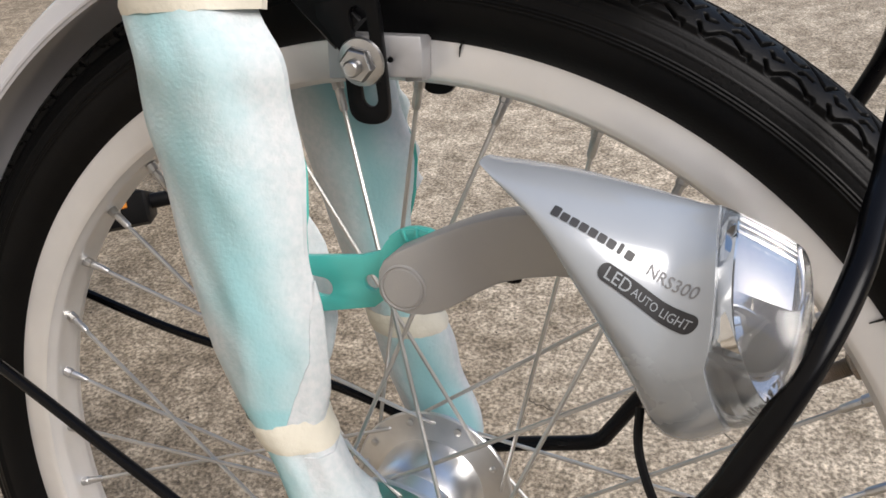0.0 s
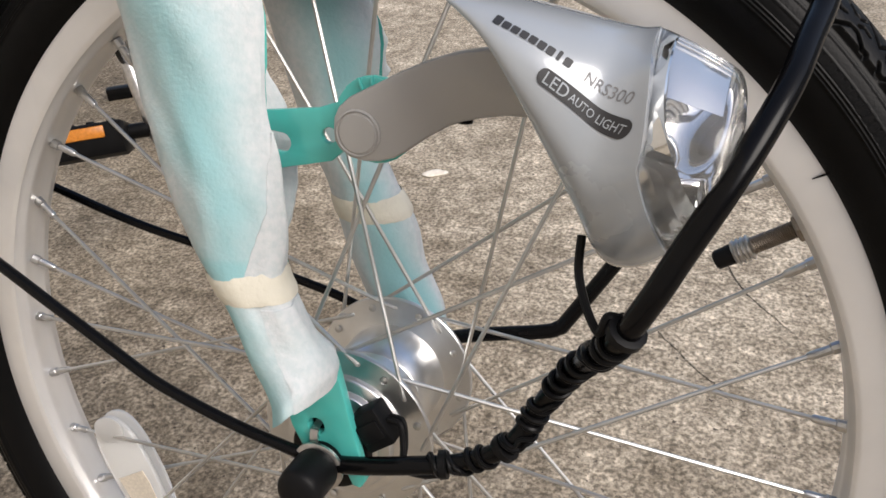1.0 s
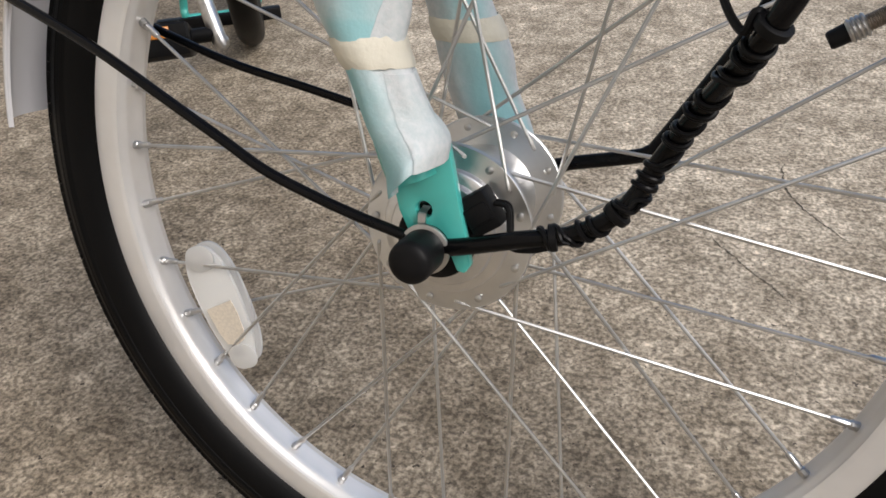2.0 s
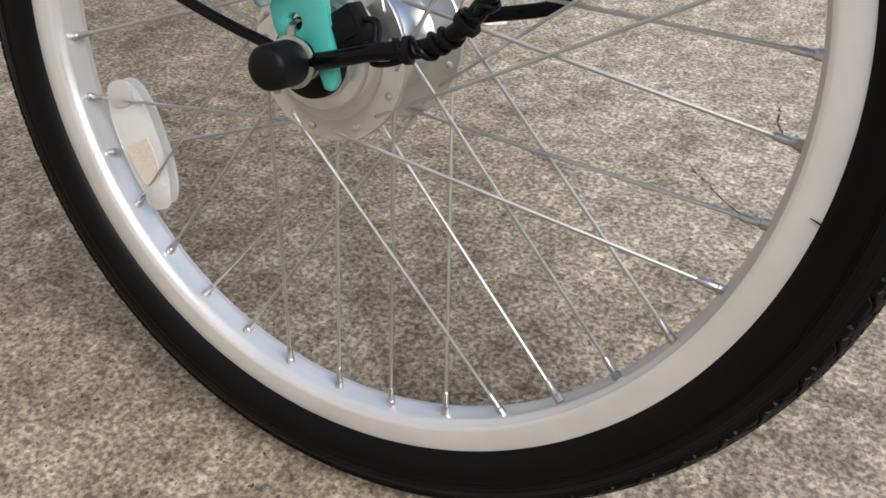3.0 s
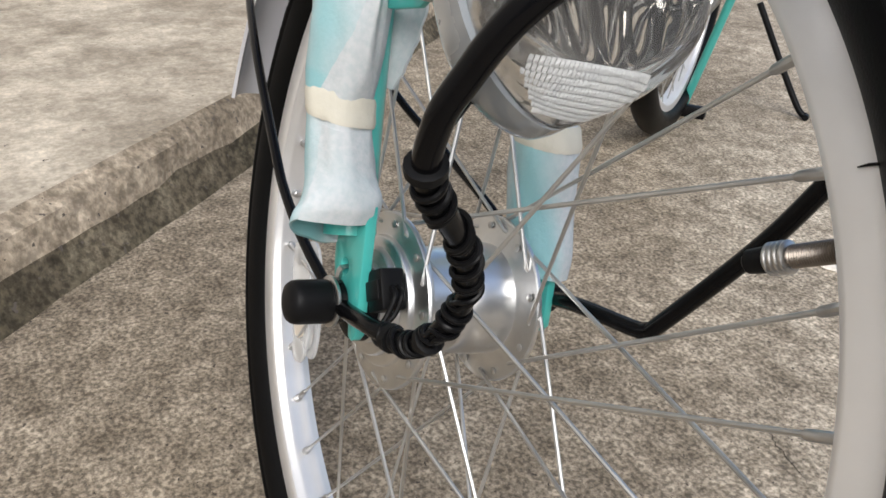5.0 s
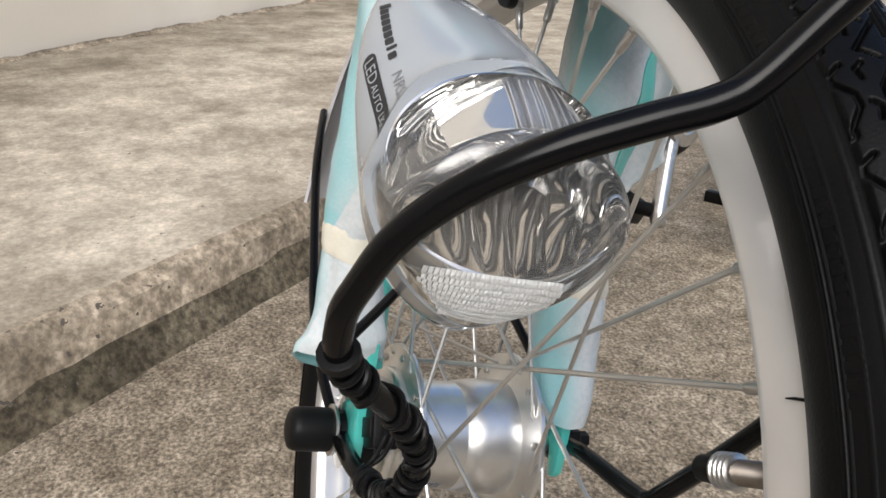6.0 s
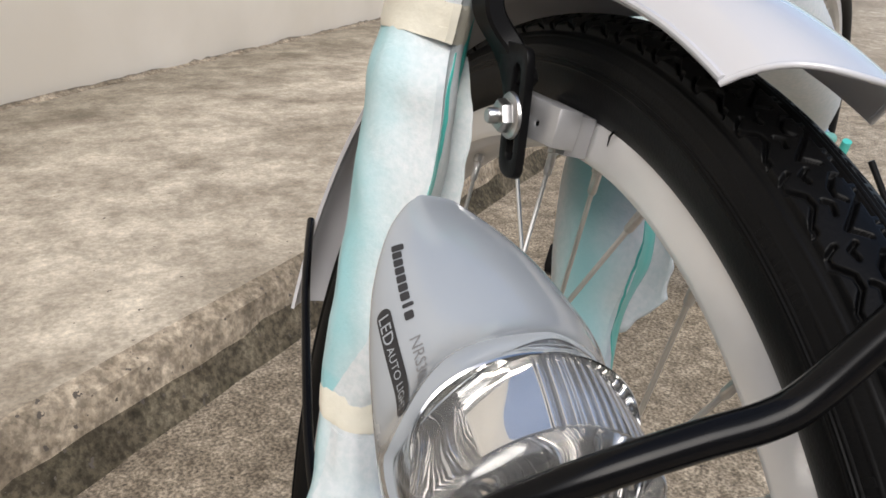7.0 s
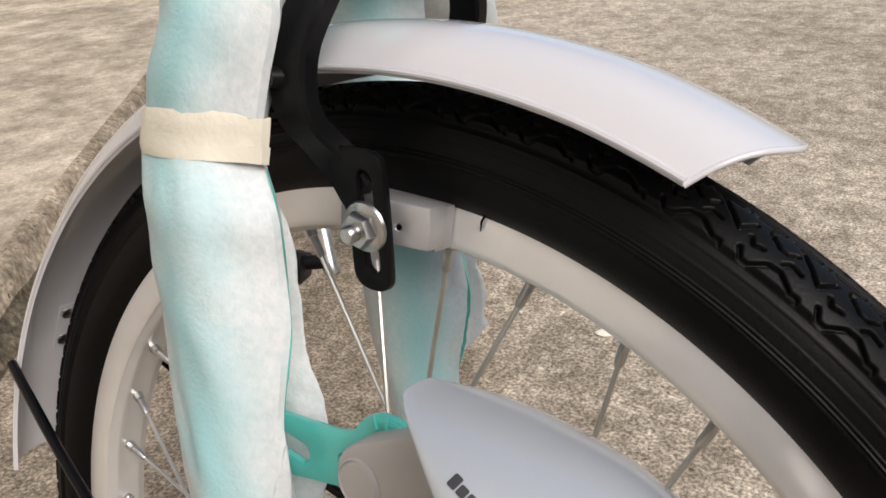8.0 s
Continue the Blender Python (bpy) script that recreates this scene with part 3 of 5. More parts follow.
flared(near_bm)
far_bm, far_table = sleeve(FAR_ROWS, 9.0)
def set_tight(ob, n, mid, wide, seed):
    """Marks how closely the sheet clings, ring by ring."""
    at = ob.data.attributes.new("tight", "FLOAT", "POINT")
    for i, v in enumerate(ob.data.vertices):
        t = 360 * (i % n) / n
        z = v.co.z
        m = (mid if z > 0.085 or seed > 2 else 126) + 26 * noise.noise(Vector((z * 11, seed, 0)))
        d = abs((t - m + 180) % 360 - 180)
        at.data[i].value = max(0.0, 1 - d / wide) * (0.80 + 0.5 * noise.noise(Vector((z * 17, seed, 5)))) * (1.35 if z < 0.10 else 1.0)


near_wrap = part("foam_wrap", near_bm, M_FOAM, bicycle, "white foam sheet wrapped round the teal fork blade")
far_wrap = part("foam_wrap", far_bm, M_FOAM, bicycle, "white foam sheet wrapped round the teal fork blade")

part("foam_layer", flared(overlap(near_table, 1.0, [(0.021, 70), (0.050, 72), (0.080, 62)])), M_FOAM, near_wrap, "loose white outer layer of foam")
part("foam_layer", overlap(near_table, 1.0, [(0.0925, 66), (0.105, 48), (0.120, 24), (0.135, 8), (0.150, -6)]), M_FOAM, near_wrap, "loose white outer layer of foam")
set_tight(near_wrap, 44, 82, 80, 1.0)
set_tight(far_wrap, 44, 60, 70, 4.0)


def tape(table, z0, z1, seed, parent, knot=0.0):
    rings = []
    for i in range(6):
        z = z0 + (z1 - z0) * i / 5
        ring = foam_ring(z, *at_height(table, z), seed, 0.0012, grow=0.0011 if 0 < i < 5 else 0.0003)
        for k, p in enumerate(ring):
            t = (360 * k / len(ring) + 180) % 360 - 180
            lump = knot * math.exp(-((t + 4) / 20) ** 2) * (0.8 + 0.5 * noise.noise(Vector((k * 0.25, i * 0.5, 3))))
            ring[k] = p + Vector((lump, -lump * 0.3, lump * 0.5 * math.sin(i * 2.1)))
        rings.append([p + Vector((0, 0, 0.0016 * math.sin(2 * math.pi * k / len(ring) + seed) + 0.0006 * noise.noise(Vector((k * 0.9, i, seed))))) for k, p in enumerate(ring)])
    part("tape", loft(rings, caps=False), M_TAPE, parent, "cream masking tape")


tape(near_table, 0.0805, 0.0930, 1.0, near_wrap)
tape(near_table, 0.2470, 0.2635, 1.0, near_wrap, 0.0055)
tape(far_table, 0.0800, 0.0920, 9.0, far_wrap)


def sheet(corners, nu, nv, bulge, seed, thick=0.0010, ragged=0.0015):
    """A loose flap of foam between four corners, slightly crumpled."""
    a, b, c, d = [Vector(q) for q in corners]
    normal = (b - a).cross(d - a).normalized()
    top, low = [], []
    for i in range(nu + 1):
        u = i / nu
        for j in range(nv + 1):
            v = j / nv
            p = a.lerp(b, u).lerp(d.lerp(c, u), v)
            edge = (u in (0, 1)) or (v == 1)
            p = p + normal * (bulge * math.sin(math.pi * u) * math.sin(math.pi * v * 0.8) + noise.noise(p * 60 + Vector((seed, 0, 0))) * 0.0018)
            if edge:
                p = p + Vector((noise.noise(p * 90 + Vector((0, seed, 0))), 0, noise.noise(p * 90 + Vector((0, 0, seed))))) * ragged
            top.append(p)
            low.append(p - normal * thick)
    m = nv + 1
    faces = []
    for i in range(nu):
        for j in range(nv):
            q = (i * m + j, (i + 1) * m + j, (i + 1) * m + j + 1, i * m + j + 1)
            faces.append(q)
            faces.append(tuple(len(top) + k for k in reversed(q)))
    rim_ids = [i * m for i in range(nu + 1)] + [nu * m + j for j in range(1, m)] + [i * m + m - 1 for i in range(nu - 1, -1, -1)] + [j for j in range(m - 2, 0, -1)]
    for p, q in zip(rim_ids, rim_ids[1:] + rim_ids[:1]):
        faces.append((p, len(top) + p, len(top) + q, q))
    return [tuple(p) for p in top + low], faces




def lobe(edge, inner, thick=0.0012, nu=10):
    """A loose layer of the sheet between two lines, with a rounded, slightly crumpled face."""
    a, c = smooth_path(edge, 8), smooth_path(inner, 8)
    rings = []
    for i, (p, q) in enumerate(zip(a, c)):
        front, back = [], []
        for k in range(nu + 1):
            f = k / nu
            o = q.lerp(p, f) + Vector((0, -0.0045 * math.sin(math.pi * f) + 0.0012 * noise.noise(Vector((f * 3, i * 0.35, 2))), 0))
            front.append(o)
            back.append(o + Vector((0, thick, 0)))
        rings.append(front + back[::-1])
    return loft(rings)


part("foam_flap", lobe([(-0.0500, -0.0420, 0.243), (-0.0325, -0.0400, 0.218), (-0.0265, -0.0395, 0.190), (-0.0240, -0.0390, 0.172), (-0.0160, -0.0385, 0.157), (-0.0115, -0.0390, 0.143), (-0.0105, -0.0400, 0.126), (-0.0125, -0.0420, 0.110), (-0.0170, -0.0440, 0.097)],
                       [(-0.060, -0.0440, 0.245), (-0.058, -0.0440, 0.215), (-0.055, -0.0435, 0.190), (-0.052, -0.0430, 0.172), (-0.048, -0.0430, 0.157), (-0.045, -0.0430, 0.143), (-0.042, -0.0440, 0.126), (-0.038, -0.0460, 0.110), (-0.034, -0.0480, 0.097)]), M_FOAM, near_wrap)
mesh_part("foam_flap", *sheet([(-0.046, 0.066, 0.235), (-0.030, 0.072, 0.228), (-0.018, 0.083, 0.150), (-0.036, 0.066, 0.118)], 16, 44, 0.004, 6.0, ragged=0.005), M_FOAM, far_wrap)

def bare_strip(table, seed, parent, t0, t1, z0, z1):
    """Where the sheet gapes: the painted blade along the seam."""
    rings = []
    for i in range(25):
        f = i / 24
        z = z0 + (z1 - z0) * f
        ring = foam_ring(z, *at_height(table, z), seed, 0.0020, grow=0.0007, n=180)
        low = foam_ring(z, *at_height(table, z), seed, 0.0020, grow=-0.0010, n=180)
        half = max(0.04, math.sin(math.pi * f) ** 0.7) * (t1 - t0) / 2
        mid = (t0 + t1) / 2 + 6 * math.sin(f * 4.0)
        ids = [int(round((mid + half * q) / 2)) % 180 for q in (-1, -0.5, 0, 0.5, 1)]
        rings.append([ring[k] for k in ids] + [low[k] for k in reversed(ids)])
    part("bare_paint", loft(rings), M_TEAL, parent, "teal paint showing at the seam")


bare_strip(near_table, 1.0, near_wrap, -23, -14, 0.140, 0.245)
bare_strip(far_table, 9.0, far_wrap, -56, -8, 0.120, 0.212)

# the painted blades inside the foam, bare along the gap in the sheet
part("fork_blade", tube(smooth_path([(-0.085, -0.050, 0.42), (-0.052, -0.056, 0.30), (-0.040, -0.058, 0.19), (-0.028, -0.058, 0.12), (-0.012, -0.0575, 0.055), (-0.003, -0.057, 0.030)], 6), 0.0125, 20), M_TEAL, bicycle, "glossy teal fork blade")
part("fork_blade", tube(smooth_path([(-0.085, 0.045, 0.42), (-0.058, 0.049, 0.25), (-0.040, 0.053, 0.17), (-0.026, 0.053, 0.11), (-0.010, 0.053, 0.055), (-0.002, 0.054, 0.030)], 6), 0.0135, 20), M_TEAL, bicycle, "glossy teal fork blade")
part("fork_crown", loft([[Vector((x, y, z)) for x, z in ((-0.088, 0.318), (-0.050, 0.314), (-0.028, 0.322), (-0.034, 0.350), (-0.090, 0.352))] for y in (-0.060, -0.05, -0.02, 0.02, 0.05, 0.060)]), M_TEAL, bicycle, "teal fork crown")

# fork ends: plates with an open slot for the axle
near_end = [(-0.014, 0.050), (0.000, 0.056), (0.013, 0.050), (0.018, 0.028), (0.0245, 0.000), (0.0260, -0.008), (0.0235, -0.0125), (0.0195, -0.0120), (0.0150, -0.0020), (0.0095, 0.0050), (0.0040, 0.0060), (-0.0010, 0.0020), (-0.0050, 0.0040), (-0.0100, 0.014), (-0.0140, 0.030)]
hole = [(0.0025 + 0.0040 * math.cos(a * 0.5236), 0.0160 + 0.0040 * math.sin(a * 0.5236)) for a in range(12)]
part("fork_end", plate(near_end, -0.0590, -0.0535, holes=[hole], bevel=0.0010), M_TEAL, bicycle, "teal painted steel fork end")
part("fork_end", plate(near_end, 0.0500, 0.0550, holes=[hole], bevel=0.0010), M_TEAL, bicycle, "teal painted steel fork end")
at_axle = Matrix.Translation(WC)
part("safety_tab", loft([[Vector((x, y, z)) for x in (0.0008, 0.0046)] + [Vector((x, y - 0.0012, z - 0.0004)) for x in (0.0046, 0.0008)] for y, z in ((-0.0550, 0.0168), (-0.0595, 0.0158), (-0.0606, 0.0142), (-0.0609, 0.0060))]), M_ZINC, bicycle, "bent steel tab of the axle washer")
part("axle_cap", moved(disc_stack([(0.0088, -0.0645), (0.0101, -0.0650), (0.0105, -0.0665), (0.0104, -0.0800), (0.0100, -0.0824), (0.0088, -0.0842), (0.0055, -0.0854), (0.0008, -0.0857)], 40), at_axle), M_PLASTIC, bicycle, "domed black plastic axle cap")
part("washer", moved(disc_stack([(0.0118, -0.0630), (0.0122, -0.0633), (0.0122, -0.0645), (0.0118, -0.0648)], 40), at_axle), M_ZINC, bicycle)
part("eyelet", moved(disc_stack([(0.0095, -0.0585), (0.0105, -0.0592), (0.0105, -0.0626), (0.0095, -0.0632)], 32), at_axle), M_BLACK, bicycle)
part("eyelet", moved(disc_stack([(0.0095, 0.0552), (0.0105, 0.0558), (0.0105, 0.0630), (0.0095, 0.0636)], 32), at_axle), M_BLACK, bicycle)
part("axle_nut", moved(disc_stack([(0.0082, 0.0640), (0.0088, 0.0645), (0.0088, 0.0700), (0.0080, 0.0708), (0.0046, 0.0710), (0.0046, 0.0780), (0.0040, 0.0784)], 6), at_axle), M_PLASTIC, bicycle)

# mudguard: an arched strip with rolled edges
G_TOP, G_EDGE, G_HALF, G_MID, G_A0, G_A1 = 0.2998, 0.2822, 0.0288, -0.0094, 67.9, 175.6


def guard_point(y, deg, inset=0.0):
    """A point of the arch, y counted from the strip's own middle line."""
    k = min(1.0, abs(y) / G_HALF)
    r = G_TOP - (G_TOP - G_EDGE) * (0.30 * k ** 2 + 0.70 * k ** 4.5) - inset
    r -= 0.0068 * max(0.0, min(1.0, (deg - 75) / 65))
    return on_wheel(r, deg, G_MID + y * (1 - inset / G_HALF))


def mudguard_mesh():
    n, m, rings = 120, 28, []
    for i in range(n + 1):
        f = i / n
        ring = []
        for inset in (0.0, 0.0011):
            for j in range(m + 1) if inset == 0 else range(m, -1, -1):
                y = -G_HALF + 2 * G_HALF * j / m
                nose = 3.0 * (1 - abs(y / G_HALF) ** 2.0)
                ring.append(guard_point(y, G_A0 - nose * max(0.0, 1 - f * 12) + (G_A1 - G_A0) * f, inset))
        rings.append(ring)
    return loft(rings)


mudguard = part("mudguard", mudguard_mesh(), M_WHITE, bicycle, "glossy white mudguard")
for side in (-1, 1):
    part("rolled_edge", tube([guard_point(side * (G_HALF - 0.0004), G_A0 + (G_A1 - G_A0) * i / 90) for i in range(91)], 0.0012, 8), M_WHITE, mudguard)
part("rolled_edge", tube([guard_point(G_HALF * q / 12, G_A0 - 3.0 * (1 - abs(q / 12) ** 2.0), 0.0006) for q in range(-12, 13)], 0.0010, 10), M_WHITE, mudguard)
for deg in (156.5, 160.5):
    c = guard_point(0.006, deg, 0.0012)
    inward = (WC - c).normalized()
    part("rivet", tube([c, c + inward * 0.0022, c + inward * 0.0030], [0.0038, 0.0036, 0.0018], 12), M_ZINC, mudguard)
part("stay_plate", loft([[guard_point(y, d, i) for y, d in ((0.001, 155.2), (0.011, 155.2), (0.011, 161.8), (0.001, 161.8))] for i in (0.0012, 0.0018)]), M_WHITE, mudguard)

# mudguard stays
part("mudguard_stay", tube(smooth_path([(0.004, -0.061, -0.001), (-0.007, -0.064, 0.0045), (-0.030, -0.0655, 0.0108), (-0.054, -0.0655, 0.0178), (-0.079, -0.0645, 0.0262), (-0.102, -0.063, 0.0375), (-0.1325, -0.0605, 0.0520), (-0.179, -0.056, 0.0735), (-0.220, -0.049, 0.0870), (-0.2524, -0.0426, 0.0965)], 5), 0.0028, 10), M_BLACK, bicycle, "thin black steel stay")
part("mudguard_stay", tube(smooth_path([(0.004, 0.061, 0.000), (-0.045, 0.060, 0.0215), (-0.118, 0.056, 0.0395), (-0.180, 0.052, 0.0535), (-0.252, 0.043, 0.0800)], 6), 0.0028, 10), M_BLACK, bicycle, "thin black steel stay")

# lamp guard: one rod from axle to axle, round the lamp and over the tyre
GUARD = [(0.006, -0.0605, -0.001), (0.021, -0.0625, 0.002), (0.049, -0.0655, 0.011), (0.073, -0.062, 0.0165), (0.093, -0.064, 0.0315), (0.106, -0.064, 0.055), (0.1195, -0.080, 0.0805), (0.1345, -0.1075, 0.1065),
         (0.1435, -0.1145, 0.125), (0.150, -0.1135, 0.139), (0.158, -0.110, 0.155), (0.166, -0.1005, 0.1705), (0.1725, -0.0865, 0.1835), (0.1768, -0.0695, 0.1940), (0.1800, -0.0570, 0.2012), (0.1815, -0.0500, 0.2080), (0.1840, -0.0410, 0.2240), (0.1880, -0.0305, 0.2440), (0.1925, -0.0165, 0.2630),
         (0.196, 0.004, 0.2740), (0.196, 0.026, 0.265), (0.194, 0.044, 0.244), (0.190, 0.054, 0.221), (0.172, 0.056, 0.182), (0.146, 0.055, 0.129), (0.127, 0.055, 0.088), (0.094, 0.055, 0.033), (0.088, 0.055, 0.0255), (0.078, 0.055, 0.0215), (0.041, 0.056, 0.0125), (0.010, 0.060, 0.001)]
guard_line = smooth_path(GUARD, 8)
lamp_guard = part("lamp_guard", tube(guard_line, 0.0041, 16), M_BLACK, bicycle, "glossy black steel rod guard")

# ---- headlight ----
# rings from tip to front rim: top and bottom (x, z), half width, middle y, and how far the flanks are set back
SECT = [((0.0679, 0.2076), (0.0682, 0.2072), 0.0024, -0.0898, 0.0), ((0.0682, 0.2080), (0.0700, 0.2066), 0.0060, -0.0897, 0.0), ((0.0690, 0.2078), (0.0745, 0.2040), 0.0085, -0.0896, 0.0), ((0.0716, 0.2073), (0.0835, 0.1985), 0.0135, -0.0892, 0.0), ((0.0800, 0.2062), (0.0952, 0.1878), 0.0212, -0.0880, 0.0001), ((0.0922, 0.2044), (0.1030, 0.1716), 0.0276, -0.0858, 0.0003),
        ((0.1048, 0.2016), (0.1107, 0.1553), 0.0314, -0.0832, 0.0007), ((0.1162, 0.1988), (0.1182, 0.1388), 0.0336, -0.0802, 0.0014), ((0.1250, 0.1968), (0.1258, 0.1229), 0.0336, -0.0788, 0.0024), ((0.1311, 0.1961), (0.1361, 0.1216), 0.0334, -0.0802, 0.0037), ((0.1354, 0.1966), (0.1459, 0.1277), 0.0332, -0.0822, 0.0050)]

LENS = [((0.1356, 0.1963), (0.1461, 0.1279), 0.0322, -0.0810, 0.0050), ((0.1400, 0.1948), (0.1480, 0.1286), 0.0326, -0.0810, 0.0044), ((0.1480, 0.1912), (0.1510, 0.1310), 0.0326, -0.0808, 0.0036), ((0.1560, 0.1870), (0.1555, 0.1350), 0.0322, -0.0808, 0.0028), ((0.1600, 0.1838), (0.1588, 0.1400), 0.0300, -0.0808, 0.0020), ((0.1620, 0.1780), (0.1606, 0.1460), 0.0235, -0.0808, 0.0010), ((0.1630, 0.1700), (0.1618, 0.1545), 0.0120, -0.0808, 0.0003), ((0.1631, 0.1645), (0.1624, 0.1610), 0.0025, -0.0808, 0.0)]


def lamp_ring(top, bot, w, ly, back=0.0, n=56, shrink=0.0, shoulder=1.0):
    t, b = Vector((top[0], ly, top[1])), Vector((bot[0], ly, bot[1]))
    c, h = (t + b) / 2, (t - b) / 2
    h = h * (1 - shrink / max(h.length, 1e-4))
    ring = []
    for k in range(n):
        a = 2 * math.pi * k / n
        near = max(0.0, -math.sin(2 * a)) if math.cos(a) > 0 else 0.0  # the lettered shoulder is the fullest
        full = shoulder * near
        power = 0.94 + 66 * back * (1 - full) - 0.09 * full
        ca, sa = [math.copysign(abs(q) ** power, q) for q in (math.cos(a), math.sin(a))]
        ring.append(c + h * ca + Vector((-back * sa * sa * (1 - 0.72 * near), (w - shrink) * sa, 0)))
    return ring


def finer(rows, steps=4):
    flat = [(*t, *b, *rest) for t, b, *rest in rows]
    out = []
    for i in range(len(flat) - 1):
        p0, p1, p2, p3 = flat[max(i - 1, 0)], flat[i], flat[i + 1], flat[min(i + 2, len(flat) - 1)]
        for s in range(steps):
            t = s / steps
            v = [0.5 * (2 * b + (c - a) * t + (2 * a - 5 * b + 4 * c - d) * t * t + (3 * b - a - 3 * c + d) * t ** 3) for a, b, c, d in zip(p0, p1, p2, p3)]
            out.append(((v[0], v[1]), (v[2], v[3]), *v[4:]))
    out.append(rows[-1])
    return out


SLIM = -0.1  # the lens keeps less of the shoulder than the shell
body_rings = [lamp_ring(*s) for s in finer(SECT)]
body_bm = loft(body_rings + [lamp_ring(*LENS[0], shrink=-0.0003, shoulder=SLIM), lamp_ring(*LENS[0], shrink=0.0016, shoulder=SLIM)] + [lamp_ring(*s, shrink=0.0018) for s in reversed(SECT[5:-1])], caps=False)
body_bm.verts.ensure_lookup_table()
body_bm.faces.new(body_bm.verts[:56])
body_shape = body_bm.copy()
headlight = part("headlight", body_bm, M_LAMP, bicycle, "silver-grey plastic dynamo headlight")



def lens_mesh():
    """A clear shell of even thickness."""
    bm = bm_new()
    for shrink in (0.0, 0.0014):
        rings = [lamp_ring(*row, shoulder=SLIM, n=120, shrink=shrink) for row in finer(LENS if shrink == 0 else LENS[:-1], 4)]
        if shrink:
            rings = [[p + Vector((-0.0014 * min(1, i / 8), 0, 0)) for p in r] for i, r in enumerate(rings)]
        loft(rings, bm=bm, caps=False)
        bm.verts.ensure_lookup_table()
        bm.faces.new(bm.verts[len(bm.verts) - 120:])
    return bm


def hood_mesh():
    """The ribbed metal roof of the reflector, close under the lens."""
    ids = [k % 480 for k in range(-66, 85)]
    top, low = [], []
    for row in finer(LENS[:4], 5):
        ring = lamp_ring(*row, shoulder=SLIM, n=480, shrink=0.0030)
        c = sum(ring, Vector()) / len(ring)
        line = []
        for n, k in enumerate(ids):  # plain on the near side, then a dozen ribs
            rib = abs(math.sin(math.pi * (n - 42) / 8.0)) if n > 42 else 0.5
            line.append(ring[k] + (ring[k] - c).normalized() * (0.0006 * rib - 0.0004))
        top.append(line)
        low.append([p - (p - c).normalized() * 0.0009 for p in line])
    return loft([a + b[::-1] for a, b in zip(top, low)])


lens = part("lens", lens_mesh(), M_CLEAR, headlight, "clear plastic lens")
lens.visible_shadow = False
part("reflector_hood", hood_mesh(), M_CHROME, headlight, "bright ribbed roof of the reflector")


BOWL_Y, BOWL_Z, BOWL_C, BOWL_BACK = 0.0312, 0.0228, Vector((0.1475, -0.0822, 0.1712)), 0.1215


def bowl_rim(y, z):
    """The reflector's front edge, y and z counted from its middle."""
    return BOWL_C.x - 0.30 * z - 5.0 * y * y


def bowl_mesh():
    """The chromed reflector: an oval bowl pressed into upright facets, and a lip out to the lens."""
    nu, nv, facet = 160, 36, 0.0078
    rings = []
    for i in range(nu + 1):
        u = -0.9995 + 1.999 * i / nu
        column = []
        for k in range(nv + 1):
            v = math.sin(math.pi / 2 * (2 * k / nv - 1))
            y, z = BOWL_Y * u, BOWL_Z * math.sqrt(1 - u * u) * v
            rho = max(1e-4, math.hypot(y / BOWL_Y, z / BOWL_Z))
            x = BOWL_BACK + (bowl_rim(y / rho, z / rho) - BOWL_BACK) * rho ** 1.8
            f = (y / facet + 0.5) % 1.0
            x += (0.0065 * f * (1 - f) + 0.0006 * math.sin(math.floor(y / facet + 0.5) * 2.3)) * (1 - rho ** 8) * min(1.0, 0.35 + rho)
            column.append(Vector((x, BOWL_C.y + y, BOWL_C.z + z)))
        rings.append(column)
    edge = []
    for k in range(168):
        a = 2 * math.pi * k / 168
        y, z = BOWL_Y * math.sin(a), BOWL_Z * math.cos(a)
        edge.append(Vector((bowl_rim(y, z), BOWL_C.y + y, BOWL_C.z + z)))
    outer = lamp_ring(*LENS[0], shoulder=SLIM, n=168, shrink=0.0034)
    lip = [[p.lerp(q, f) + Vector((x, 0, 0)) for p, q in zip(edge, outer)] for f, x in ((0.0, 0.0), (0.06, 0.0007), (0.16, 0.0004), (0.30, -0.0014), (0.36, -0.0004), (0.52, -0.0018), (0.58, -0.0008), (0.76, -0.0020), (0.82, -0.0010), (1.0, -0.0012))]
    return loft(rings, closed_ring=False), loft(lip, caps=False)


bowl_bm, lip_bm = bowl_mesh()
part("reflector_lip", lip_bm, M_LIP, headlight, "bright stepped lip round the reflector")
part("reflector_bowl", bowl_bm, M_CHROME, headlight, "mirror-bright faceted reflector")


def prism_mesh():
    """The lower reflex panel: rows of small pyramids behind the lens wall."""
    verts, faces = [], []
    for r in range(9):
        for c in range(30):
            f = r / 8
            z = 0.1335 + 0.0140 * f
            half = 0.0100 + 0.0080 * min(1.0, f * 1.3)
            y = -0.0820 - half + 2 * half * (c + (0.5 if r % 2 else 0)) / 30
            x = 0.1506 + 0.0058 * f - 9.0 * (y + 0.082) ** 2
            s, h, b = 0.0011, half / 31, len(verts)
            verts += [(x, y - h, z - s), (x, y + h, z - s), (x, y + h, z + s), (x, y - h, z + s), (x + 0.0010, y, z)]
            faces += [(b, b + 1, b + 4), (b + 1, b + 2, b + 4), (b + 2, b + 3, b + 4), (b + 3, b, b + 4)]
    return verts, faces


mesh_part("reflex_panel", *prism_mesh(), M_PRISM, headlight, "silvery pimpled reflex panel")

